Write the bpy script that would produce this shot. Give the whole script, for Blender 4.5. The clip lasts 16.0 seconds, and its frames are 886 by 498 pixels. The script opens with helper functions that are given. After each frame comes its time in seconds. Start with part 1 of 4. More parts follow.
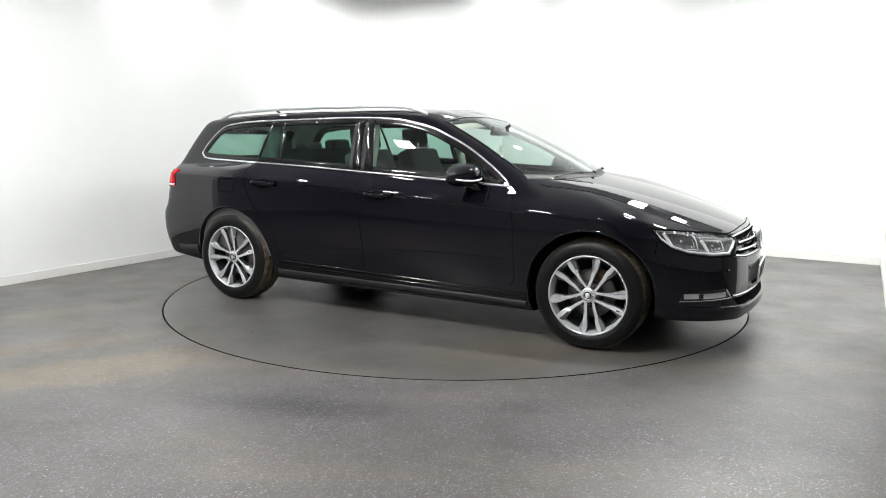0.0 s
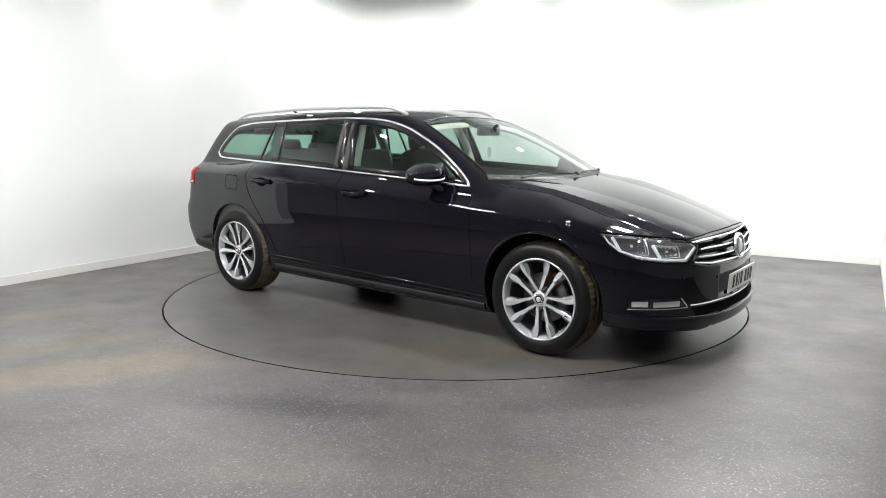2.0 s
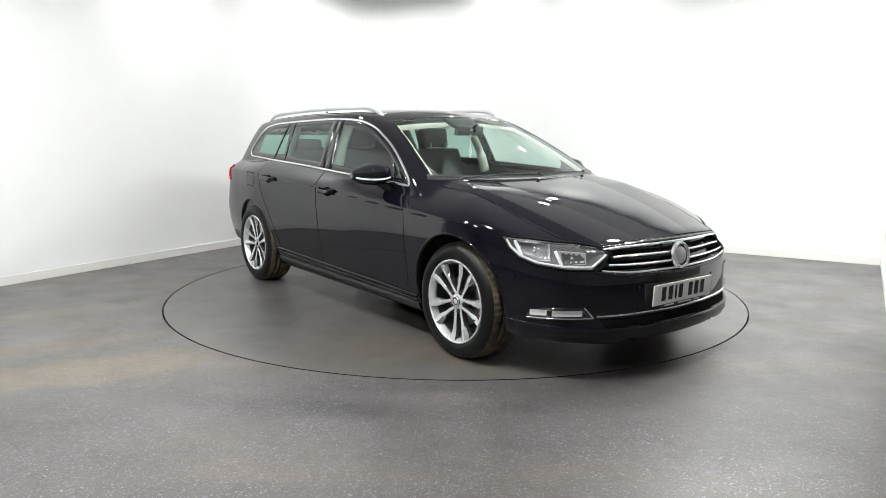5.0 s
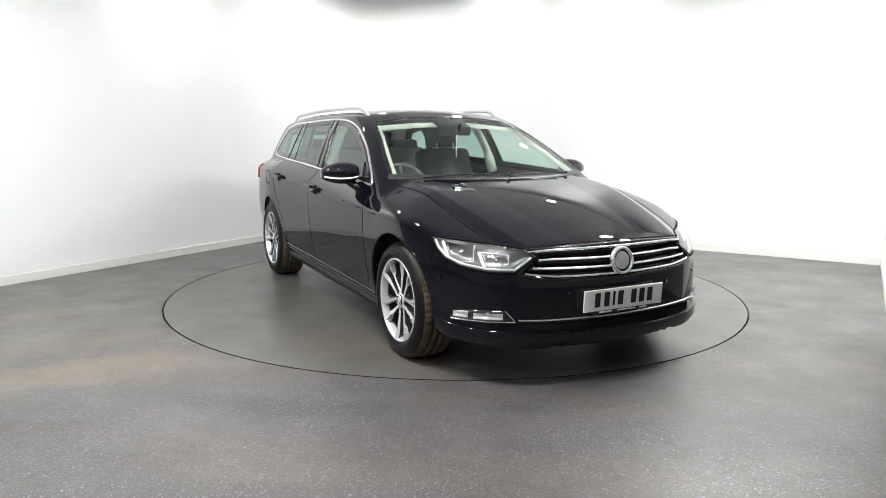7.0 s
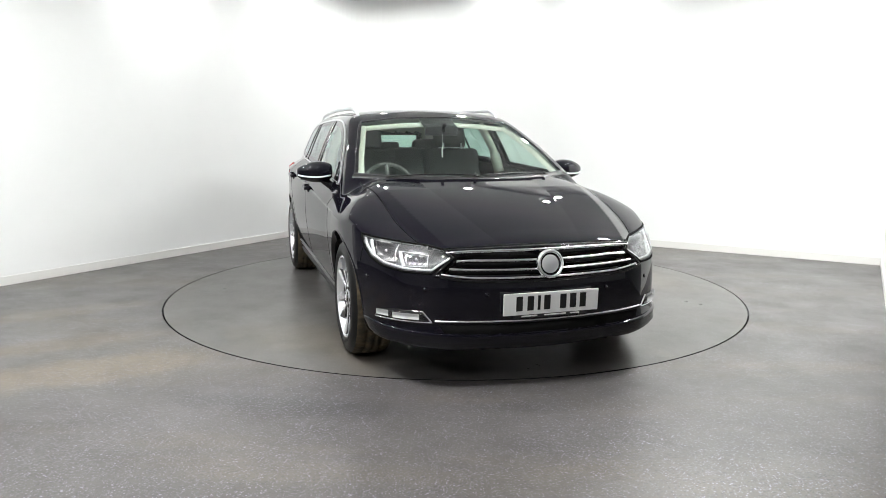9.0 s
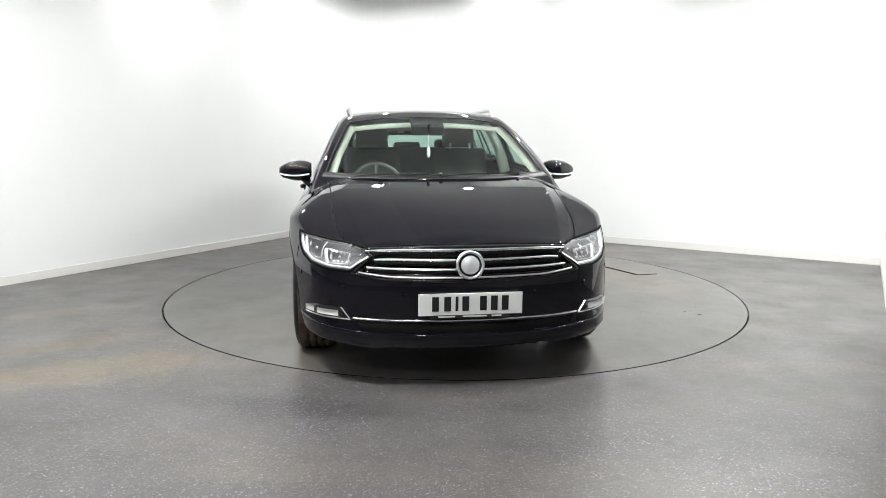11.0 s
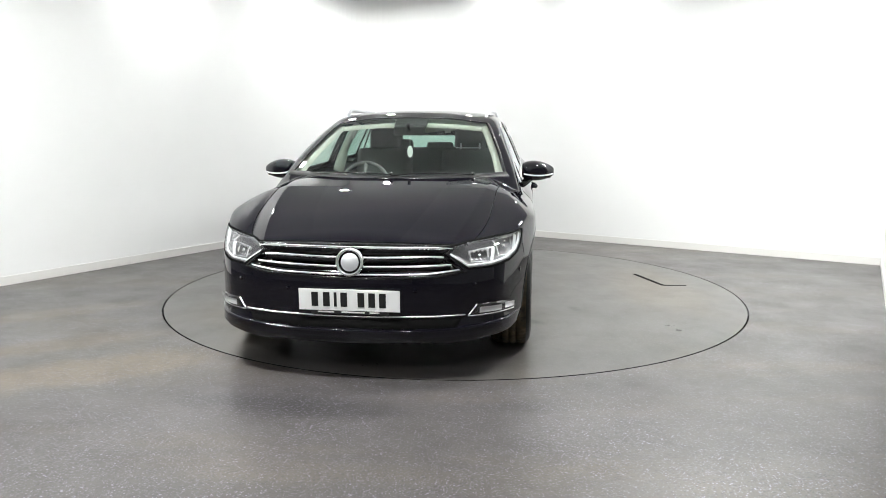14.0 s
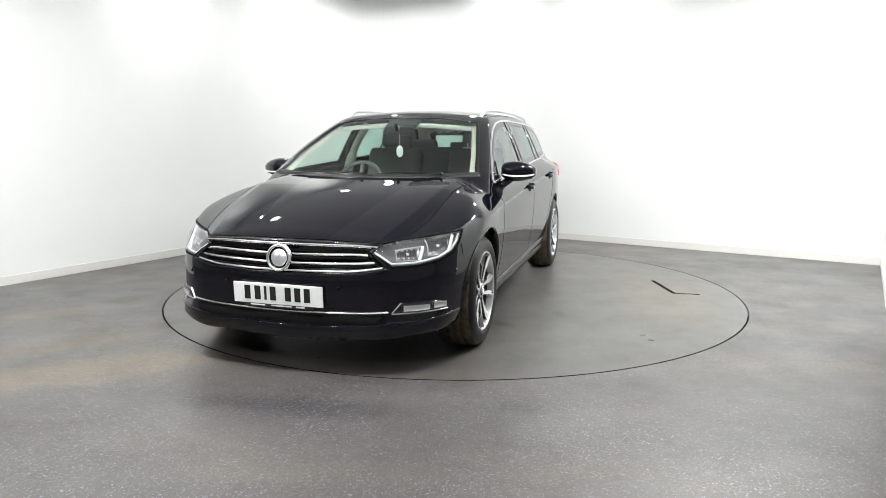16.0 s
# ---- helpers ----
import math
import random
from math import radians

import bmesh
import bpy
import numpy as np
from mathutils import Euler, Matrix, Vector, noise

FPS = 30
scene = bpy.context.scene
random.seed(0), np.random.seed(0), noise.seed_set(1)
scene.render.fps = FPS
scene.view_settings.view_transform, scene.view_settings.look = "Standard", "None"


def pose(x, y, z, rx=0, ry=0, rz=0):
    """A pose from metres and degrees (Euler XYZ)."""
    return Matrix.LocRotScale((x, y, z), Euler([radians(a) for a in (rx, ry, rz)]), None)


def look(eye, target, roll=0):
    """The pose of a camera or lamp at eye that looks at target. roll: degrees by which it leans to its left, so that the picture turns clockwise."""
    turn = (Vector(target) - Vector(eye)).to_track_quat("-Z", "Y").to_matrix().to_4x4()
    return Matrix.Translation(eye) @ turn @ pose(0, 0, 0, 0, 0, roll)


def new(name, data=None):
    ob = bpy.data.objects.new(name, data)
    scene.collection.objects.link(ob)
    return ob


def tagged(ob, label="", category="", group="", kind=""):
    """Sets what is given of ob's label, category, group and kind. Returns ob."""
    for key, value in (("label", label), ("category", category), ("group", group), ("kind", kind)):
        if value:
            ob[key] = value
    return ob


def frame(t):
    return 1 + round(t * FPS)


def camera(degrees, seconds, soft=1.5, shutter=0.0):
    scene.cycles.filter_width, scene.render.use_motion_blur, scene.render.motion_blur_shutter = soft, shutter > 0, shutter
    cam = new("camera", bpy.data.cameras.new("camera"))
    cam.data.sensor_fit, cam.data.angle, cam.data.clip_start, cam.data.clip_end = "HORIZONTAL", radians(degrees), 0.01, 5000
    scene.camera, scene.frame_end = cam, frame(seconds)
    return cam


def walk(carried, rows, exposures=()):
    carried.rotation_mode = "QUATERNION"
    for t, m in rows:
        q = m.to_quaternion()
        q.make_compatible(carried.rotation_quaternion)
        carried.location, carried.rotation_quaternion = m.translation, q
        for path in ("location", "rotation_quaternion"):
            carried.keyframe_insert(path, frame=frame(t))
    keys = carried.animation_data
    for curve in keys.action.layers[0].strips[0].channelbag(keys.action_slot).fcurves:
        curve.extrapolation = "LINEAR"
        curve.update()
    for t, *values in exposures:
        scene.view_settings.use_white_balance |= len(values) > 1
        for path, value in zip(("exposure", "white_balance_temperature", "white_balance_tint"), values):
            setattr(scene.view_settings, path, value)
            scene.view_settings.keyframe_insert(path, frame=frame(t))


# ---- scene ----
cam = camera(64.45, 16.0, soft=0.8)
EYE = Vector((0.0, -5.732, 1.239))
YAW, PITCH, ROLL = radians(-0.915), radians(-9.045), 0.165
AIM = EYE + Vector((math.sin(YAW) * math.cos(PITCH), math.cos(YAW) * math.cos(PITCH), math.sin(PITCH)))
STAND = look(EYE, AIM, ROLL)
walk(cam, [(0.0, STAND), (16.0, STAND)])

# ---- room plan, in metres; the origin is the middle of the turntable ----
HEIGHT = 3.135
RING = 2.253
CORNER = Vector((-1.218, 4.463, 0))
LEFT_WAY = Vector((-math.sin(radians(150.35)), math.cos(radians(150.35)), 0))    # from the corner along the left wall
RIGHT_WAY = Vector((math.sin(radians(58.78)), -math.cos(radians(58.78)), 0))
LEFT_WAY = LEFT_WAY if LEFT_WAY.y < 0 else -LEFT_WAY


def turn(t):
    """The turntable's angle in radians."""
    return radians(-27.134 - 4.8469 * t - 0.005908 * t * t)


# ---- light ----
world = bpy.data.worlds.new("world")
scene.world = world
world.use_nodes = True
world.node_tree.nodes["Background"].inputs[0].default_value = (0.8, 0.87, 1.0, 1)
world.node_tree.nodes["Background"].inputs[1].default_value = 0.05
scene.view_settings.exposure = 0.0
PANEL_GLOW = 490.0


# ---- materials ----
def material(name, color, rough=0.5, metal=0.0, spec=0.5, coat=0.0, coat_rough=0.03, glow=0.0, glow_color=None):
    m = bpy.data.materials.new(name)
    m.use_nodes = True
    b = m.node_tree.nodes["Principled BSDF"]
    b.inputs["Base Color"].default_value = (*color, 1)
    b.inputs["Roughness"].default_value = rough
    b.inputs["Metallic"].default_value = metal
    b.inputs["Specular IOR Level"].default_value = spec
    b.inputs["Coat Weight"].default_value = coat
    b.inputs["Coat Roughness"].default_value = coat_rough
    if glow:
        b.inputs["Emission Color"].default_value = (*(glow_color or color), 1)
        b.inputs["Emission Strength"].default_value = glow
    return m


def node(m, kind, **values):
    n = m.node_tree.nodes.new(kind)
    for key, value in values.items():
        n.inputs[key].default_value = value
    return n


def link(m, a, b):
    m.node_tree.links.new(a, b)


def shader(m):
    return m.node_tree.nodes["Principled BSDF"]


def coords(m, kind="Object"):
    return node(m, "ShaderNodeTexCoord").outputs[kind]


def grain(m, scale, detail=4.0, rough=0.6, where=None):
    n = node(m, "ShaderNodeTexNoise", Scale=scale, Detail=detail, Roughness=rough)
    link(m, where or coords(m), n.inputs["Vector"])
    return n.outputs["Fac"]


def ramp(m, source, *stops):
    r = node(m, "ShaderNodeValToRGB")
    e = r.color_ramp.elements
    while len(e) < len(stops):
        e.new(0.5)
    for el, (at, color) in zip(e, stops):
        el.position, el.color = at, (*color, 1) if len(color) == 3 else color
    link(m, source, r.inputs["Fac"])
    return r.outputs["Color"]


def mix(m, fac, a, b, blend="MIX"):
    n = m.node_tree.nodes.new("ShaderNodeMix")
    n.data_type, n.blend_type = "RGBA", blend
    for at, value in ((0, fac), (6, a), (7, b)):
        if isinstance(value, (int, float)):
            n.inputs[at].default_value = value
        elif isinstance(value, tuple):
            n.inputs[at].default_value = (*value, 1)
        else:
            link(m, value, n.inputs[at])
    return n.outputs[2]


def bump(m, source, strength, distance=0.01):
    n = node(m, "ShaderNodeBump", Strength=strength, Distance=distance)
    link(m, source, n.inputs["Height"])
    link(m, n.outputs["Normal"], shader(m).inputs["Normal"])


def vinyl(name, base, light, dirt, stains_sheen=(), gloss=(0.30, 0.48), flecks=1.0):
    """Speckled safety vinyl: pale and dark flecks, cloudy wear, tyre dirt, dusty brown drag marks and painted sheen."""
    m = material(name, base, 0.45)
    co = coords(m)
    cloud = ramp(m, grain(m, 0.8, 6, 0.62, co), (0.32, base), (0.70, light))
    flat = node(m, "ShaderNodeMapping")
    flat.inputs["Scale"].default_value = (0.45, 2.2, 1)
    flat.inputs["Rotation"].default_value = (0, 0, radians(-12))
    link(m, co, flat.inputs["Vector"])
    streak = ramp(m, grain(m, 0.75, 5, 0.6, flat.outputs[0]), (0.50, (0, 0, 0)), (0.68, (1, 1, 1)))
    c = mix(m, mix(m, 0.35, (0, 0, 0), streak), cloud, dirt)
    for cx, cy, angle, half, wide, amount, *tone in stains_sheen:
        place = node(m, "ShaderNodeMapping")
        place.vector_type = "TEXTURE"
        place.inputs["Location"].default_value = (cx, cy, 0)
        place.inputs["Rotation"].default_value = (0, 0, radians(angle))
        place.inputs["Scale"].default_value = (half, wide, 1)
        link(m, co, place.inputs["Vector"])
        ball_ = node(m, "ShaderNodeVectorMath")
        ball_.operation = "LENGTH"
        link(m, place.outputs[0], ball_.inputs[0])
        wobble = node(m, "ShaderNodeMath")
        wobble.operation = "MULTIPLY_ADD"
        wobble.inputs[1].default_value = 1.1
        link(m, grain(m, 2.6, 6, 0.65, co), wobble.inputs[0])
        link(m, ball_.outputs["Value"], wobble.inputs[2])
        blot = ramp(m, wobble.outputs[0], (0.55, (amount, amount, amount)), (1.0, (0, 0, 0)))
        blot.node.color_ramp.elements[1].position = 1.0
        shift = node(m, "ShaderNodeMath")
        shift.operation = "SUBTRACT"
        shift.inputs[1].default_value = 0.45
        link(m, wobble.outputs[0], shift.inputs[0])
        link(m, shift.outputs[0], blot.node.inputs["Fac"])
        c = mix(m, blot, c, tone[0] if tone else dirt)
    smudge = ramp(m, grain(m, 3.2, 8, 0.72, co), (0.30, (0.70, 0.69, 0.68)), (0.52, (1, 1, 1)))
    c = mix(m, 1.0, c, smudge, "MULTIPLY")
    # fine scratches dragged across the sheet
    drag = node(m, "ShaderNodeMapping")
    drag.inputs["Scale"].default_value = (1.2, 26, 1)
    drag.inputs["Rotation"].default_value = (0, 0, radians(24))
    link(m, co, drag.inputs["Vector"])
    scratch = ramp(m, grain(m, 1.6, 7, 0.7, drag.outputs[0]), (0.60, (1, 1, 1)), (0.74, (0.72, 0.72, 0.72)))
    c = mix(m, 1.0, c, scratch, "MULTIPLY")
    # flecks show where the sheet is clean, and are scoured off in patches
    worn = ramp(m, grain(m, 1.1, 5, 0.6, co), (0.38, (flecks,) * 3), (0.62, (0.5 * flecks,) * 3))
    for scale, lo, color in ((200, 0.87, (0.15, 0.145, 0.172)), (170, 0.86, (0.035, 0.034, 0.036)), (220, 0.955, (0.36, 0.34, 0.44))):
        cell = node(m, "ShaderNodeTexVoronoi", Scale=scale)
        link(m, co, cell.inputs["Vector"])
        pick = node(m, "ShaderNodeSeparateColor")
        link(m, cell.outputs["Color"], pick.inputs[0])
        fleck = ramp(m, pick.outputs[0], (lo, (0, 0, 0)), (lo + 0.02, (0.8, 0.8, 0.8)))
        c = mix(m, mix(m, 1.0, fleck, worn, "MULTIPLY"), c, color)
    link(m, c, shader(m).inputs["Base Color"])
    low, high = gloss
    link(m, ramp(m, grain(m, 2.3, 6, 0.65, co), (0.3, (low, low, low)), (0.75, (high, high, high))), shader(m).inputs["Roughness"])
    bump(m, grain(m, 160, 3, 0.5, co), 0.07, 0.002)
    return m


FLOOR = vinyl("speckled_vinyl", (0.066, 0.061, 0.058), (0.084, 0.078, 0.073), (0.165, 0.130, 0.082), ((-1.95, -2.15, 30, 1.0, 0.34, 0.6), (-2.85, -0.95, 34, 0.9, 0.22, 0.4), (-2.4, -1.7, 30, 0.9, 0.2, 0.4), (-0.72, -2.62, -8, 0.75, 0.17, 0.6, (0.022, 0.021, 0.021)), (0.55, -2.58, 6, 0.7, 0.12, 0.4, (0.03, 0.029, 0.028))))
# last, paler blot: a wet patch's sheen put into the colour
DISC = vinyl("turntable_vinyl", (0.062, 0.059, 0.056), (0.098, 0.092, 0.086), (0.125, 0.103, 0.074), ((-0.2, 1.65, 10, 1.2, 0.5, 0.5), (1.2, -1.3, 40, 0.8, 0.4, 0.4), (0.975, 0.585, 60, 0.20, 0.07, 0.8, (0.02, 0.02, 0.019)), (0.60, 0.95, 20, 0.12, 0.06, 0.7, (0.025, 0.024, 0.022)), (-0.97, 0.74, 30, 0.38, 0.14, 0.5, (0.14, 0.138, 0.135))), (0.27, 0.38), 0.3)
WALL = material("white_wall_paint", (0.83, 0.835, 0.835), 0.6)
bump(WALL, grain(WALL, 60, 3), 0.05, 0.003)
link(WALL, ramp(WALL, grain(WALL, 0.7, 4), (0.3, (0.80, 0.805, 0.80)), (0.7, (0.84, 0.845, 0.84))), shader(WALL).inputs["Base Color"])
SKIRTING = material("white_skirting", (0.72, 0.71, 0.69), 0.45)
HALL = material("grey_hall_paint", (0.42, 0.42, 0.43), 0.7)
link(HALL, ramp(HALL, grain(HALL, 0.6, 4), (0.35, (0.35, 0.35, 0.355)), (0.65, (0.43, 0.43, 0.435))), shader(HALL).inputs["Base Color"])
CEILING = material("white_ceiling", (0.70, 0.70, 0.70), 0.8)
PANEL = material("lamp_panel", (0.9, 0.9, 0.9), 0.4, glow=PANEL_GLOW, glow_color=(0.985, 1.0, 0.985))
# near-black for joints and cut lines, and for painted shade in recesses
GAP = material("dark_gap", (0.006, 0.006, 0.006), 0.9, 0.0, 0.05)
PAINT = material("black_blue_metallic_paint", (0.0038, 0.0034, 0.0066), 0.5, 0.0, 0.0, 1.0, 0.008)
BEIGE = material("beige_cloth_lining", (0.55, 0.54, 0.48), 0.9)
bump(BEIGE, grain(BEIGE, 700, 2), 0.2, 0.001)
CABIN = material("charcoal_cabin_plastic", (0.14, 0.14, 0.137), 0.6)
bump(CABIN, grain(CABIN, 300, 2), 0.15, 0.001)
CLOTH = material("charcoal_seat_cloth", (0.125, 0.125, 0.123), 0.95)
bump(CLOTH, grain(CLOTH, 500, 3), 0.3, 0.002)
SATIN = material("satin_aluminium", (0.72, 0.73, 0.75), 0.35, 0.6)
STEEL = material("brushed_steel", (0.32, 0.31, 0.30), 0.4, 1.0)
RUST = material("rusty_brake_iron", (0.20, 0.13, 0.07), 0.7, 0.4)
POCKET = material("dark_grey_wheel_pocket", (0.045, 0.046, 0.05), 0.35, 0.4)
LAMPGREY = material("grey_lamp_housing", (0.09, 0.09, 0.095), 0.3, 0.3)
REFLECTOR = material("lamp_reflector", (0.85, 0.86, 0.87), 0.16, 0.55)
FROST = material("frosted_light_guide", (0.78, 0.8, 0.82), 0.25)
RED = material("red_lamp_lens", (0.55, 0.012, 0.018), 0.12)
PLATE = material("white_plate", (0.9, 0.9, 0.89), 0.35)
INK = material("black_ink", (0.01, 0.01, 0.01), 0.5)
CARD = material("white_card", (0.8, 0.82, 0.78), 0.6)
TREAD = material("dusty_tyre_tread", (0.05, 0.042, 0.03), 0.9)
link(TREAD, ramp(TREAD, grain(TREAD, 14, 5), (0.35, (0.036, 0.030, 0.022)), (0.7, (0.120, 0.090, 0.050))), shader(TREAD).inputs["Base Color"])
bump(TREAD, grain(TREAD, 120, 3), 0.3, 0.003)


def pane_material(name, tint):
    """Thin glass: clear through, with a mirror's sheen by Fresnel."""
    m = bpy.data.materials.new(name)
    m.use_nodes = True
    nodes = m.node_tree.nodes
    nodes.remove(nodes["Principled BSDF"])
    clear = node(m, "ShaderNodeBsdfTransparent", Color=(*tint, 1))
    gloss = node(m, "ShaderNodeBsdfGlossy", Color=(0.95, 0.98, 1, 1), Roughness=0.01)
    # Schlick's law from the angle alone, for both faces of the pane
    edge = node(m, "ShaderNodeLayerWeight", Blend=0.5)
    power = node(m, "ShaderNodeMath")
    power.operation = "POWER"
    power.inputs[1].default_value = 5.0
    link(m, edge.outputs["Facing"], power.inputs[0])
    fres = node(m, "ShaderNodeMath")
    fres.operation, fres.use_clamp = "MULTIPLY_ADD", True
    fres.inputs[1].default_value, fres.inputs[2].default_value = 0.92, 0.07
    link(m, power.outputs[0], fres.inputs[0])
    both = nodes.new("ShaderNodeMixShader")
    link(m, fres.outputs[0], both.inputs[0])
    link(m, clear.outputs[0], both.inputs[1])
    link(m, gloss.outputs[0], both.inputs[2])
    link(m, both.outputs[0], nodes["Material Output"].inputs["Surface"])
    return m


SCREENGLASS = pane_material("windscreen_glass", (0.88, 0.96, 0.92))
GLASS = pane_material("green_tinted_glass", (0.68, 0.84, 0.77))
DARKGLASS = pane_material("darker_tinted_glass", (0.43, 0.63, 0.55))
LENS = pane_material("clear_lamp_lens", (0.95, 0.95, 0.95))
PLASTIC = material("black_plastic", (0.012, 0.012, 0.013), 0.45)
GLOSSBLACK = material("gloss_black", (0.006, 0.006, 0.007), 0.1)
CHROME = material("chrome", (0.88, 0.89, 0.91), 0.2, 1.0)
RUBBER = material("tyre_rubber", (0.007, 0.007, 0.007), 0.42, 0.0, 0.22)
bump(RUBBER, grain(RUBBER, 90, 4), 0.08, 0.002)
RIMGREY = material("painted_wheel_grey", (0.20, 0.205, 0.215), 0.3, 0.4)
RIM = material("machined_alloy", (0.84, 0.85, 0.88), 0.22, 0.65)


# ---- mesh helpers ----
def smooth(me):
    me.polygons.foreach_set("use_smooth", [True] * len(me.polygons))


def part(name, mesh, mat, parent=None, label="", flat=False, m=None):
    """Links a bmesh, or (verts, faces), as one mesh object under a thing or part."""
    me = bpy.data.meshes.new(name)
    if isinstance(mesh, tuple):
        me.from_pydata([tuple(map(float, v)) for v in mesh[0]], [], [tuple(map(int, f)) for f in mesh[1]])
    else:
        mesh.to_mesh(me)
        mesh.free()
    for one in mat if isinstance(mat, (list, tuple)) else [mat]:
        me.materials.append(one)
    if not flat:
        smooth(me)
    ob = new(name, me)
    if parent is not None:
        ob.parent = parent
    if m is not None:
        ob.matrix_basis = m
    if label:
        ob["label"] = label
    return ob


def box(size, at=(0, 0, 0), bevel=0.0, segments=2, m=None):
    bm = bmesh.new()
    bmesh.ops.create_cube(bm, size=1, matrix=Matrix.Translation(at) @ Matrix.Diagonal((*size, 1)))
    if bevel:
        bmesh.ops.bevel(bm, geom=list(bm.edges), offset=bevel, segments=segments, affect="EDGES", profile=0.6)
    if m is not None:
        bmesh.ops.transform(bm, matrix=m, verts=bm.verts)
    return bm


def lathe(profile, n=48, start=0.0, sweep=2 * math.pi, axis="y"):
    """Turns (radius, along) points round the y axis."""
    verts, faces = [], []
    closed = sweep > 6.28
    steps = n if closed else n + 1
    for i in range(steps):
        a = start + sweep * i / n
        for r, h in profile:
            verts.append((r * math.cos(a), h, r * math.sin(a)) if axis == "y" else (r * math.cos(a), r * math.sin(a), h))
    k = len(profile)
    for i in range(n):
        j = (i + 1) % steps
        for q in range(k - 1):
            faces.append((i * k + q, j * k + q, j * k + q + 1, i * k + q + 1))
    return verts, faces


def strip(points, normals, width, rise=0.004, closed=False):
    """A low moulding along points: a flat top with sloping flanks, lying on the surface."""
    P = [Vector(p) for p in points]
    verts, faces = [], []
    n = len(P)
    for i, p in enumerate(P):
        a = P[(i - 1) % n] if closed or i else P[i]
        b = P[(i + 1) % n] if closed or i < n - 1 else P[i]
        up = Vector(normals[i]).normalized()
        side = (b - a).normalized().cross(up).normalized()
        for s, h in ((-0.5, -rise), (-0.42, rise * 0.75), (0, rise), (0.42, rise * 0.75), (0.5, -rise)):
            verts.append(p + side * (s * width) + up * h)
    for i in range(n if closed else n - 1):
        j = (i + 1) % n
        for q in range(4):
            faces.append((i * 5 + q, j * 5 + q, j * 5 + q + 1, i * 5 + q + 1))
    return verts, faces


def tube(points, radius, sides=8, closed=False, squash=1.0):
    P = [Vector(p) for p in points]
    n = len(P)
    verts, faces = [], []
    ref = Vector((0, 0, 1))
    for i, p in enumerate(P):
        a = P[(i - 1) % n] if closed or i else P[i]
        b = P[(i + 1) % n] if closed or i < n - 1 else P[i]
        d = (b - a).normalized()
        r = ref if abs(d.dot(ref)) < 0.95 else Vector((1, 0, 0))
        u = d.cross(r).normalized()
        w = u.cross(d)
        for k in range(sides):
            c = 2 * math.pi * k / sides
            verts.append(p + u * (radius * math.cos(c)) + w * (radius * squash * math.sin(c)))
    for i in range(n if closed else n - 1):
        j = (i + 1) % n
        for k in range(sides):
            l = (k + 1) % sides
            faces.append((i * sides + k, i * sides + l, j * sides + l, j * sides + k))
    if not closed:
        faces.append(tuple(range(sides))[::-1])
        faces.append(tuple((n - 1) * sides + k for k in range(sides)))
    return verts, faces


def spline(points, n):
    """n points evenly on a smooth curve through the given ones."""
    P = np.array(points, float)
    s = np.concatenate([[0], np.cumsum(np.linalg.norm(np.diff(P, axis=0), axis=1))])
    out = []
    for t in np.linspace(0, s[-1], n):
        i = int(min(max(np.searchsorted(s, t) - 1, 0), len(P) - 2))
        u = (t - s[i]) / (s[i + 1] - s[i])
        p0, p1, p2, p3 = P[max(i - 1, 0)], P[i], P[i + 1], P[min(i + 2, len(P) - 1)]
        out.append(0.5 * (2 * p1 + (p2 - p0) * u + (2 * p0 - 5 * p1 + 4 * p2 - p3) * u * u + (3 * p1 - p0 - 3 * p2 + p3) * u ** 3))
    return np.array(out)


# ---- the room ----
BEND = 0.75     # radius of the rounded corner
near_left = CORNER + LEFT_WAY * 6.0
near_right = CORNER + RIGHT_WAY * 6.36


def arc_points(n=16):
    out = []
    for i in range(n + 1):
        a = i / n * math.pi / 2
        out.append(CORNER + LEFT_WAY * (BEND * (1 - math.sin(a))) + RIGHT_WAY * (BEND * (1 - math.cos(a))))
    return out


def run(name, path, thick, z0, z1, mat, label, category, sign=1):
    """An upright sheet of some thickness along a path; it grows to the outside (sign 1) or inside (-1)."""
    n = len(path)
    verts, faces = [], []
    for i, p in enumerate(path):
        d = (path[min(i + 1, n - 1)] - path[max(i - 1, 0)]).normalized()
        out = Vector((-d.y, d.x, 0)) * thick * sign
        for q, z in ((p, z0), (p, z1), (p + out, z1), (p + out, z0)):
            verts.append((q.x, q.y, z))
    for i in range(n - 1):
        for k in range(4):
            l = (k + 1) % 4
            faces.append((i * 4 + k, i * 4 + l, i * 4 + 4 + l, i * 4 + 4 + k))
    faces += [(0, 1, 2, 3), tuple(4 * n - 4 + k for k in (3, 2, 1, 0))]
    bm = bmesh.new()
    bv = [bm.verts.new(v) for v in verts]
    for f in faces:
        bm.faces.new([bv[k] for k in f])
    bmesh.ops.recalc_face_normals(bm, faces=bm.faces)
    ob = part(name, bm, mat, flat=True)
    return tagged(ob, label, category, kind="structure")


inner = [near_left] + arc_points() + [near_right]
run("wall_back", inner, 0.15, 0, HEIGHT, WALL, "white painted studio walls with a rounded corner", "wall")
run("baseboard", [near_left] + arc_points() + [near_right], 0.012, 0, 0.075, SKIRTING, "off-white skirting board along the studio wall", "skirting board", -1)
side_end = near_right + LEFT_WAY * 3.0
run("wall_right", [near_right, side_end], 0.15, 0, HEIGHT, WALL, "white side wall beside the turntable bay", "wall")
run("baseboard_right", [near_right + LEFT_WAY * 0.013, side_end], 0.012, 0, 0.075, SKIRTING, "off-white skirting board on the side wall", "skirting board", -1)
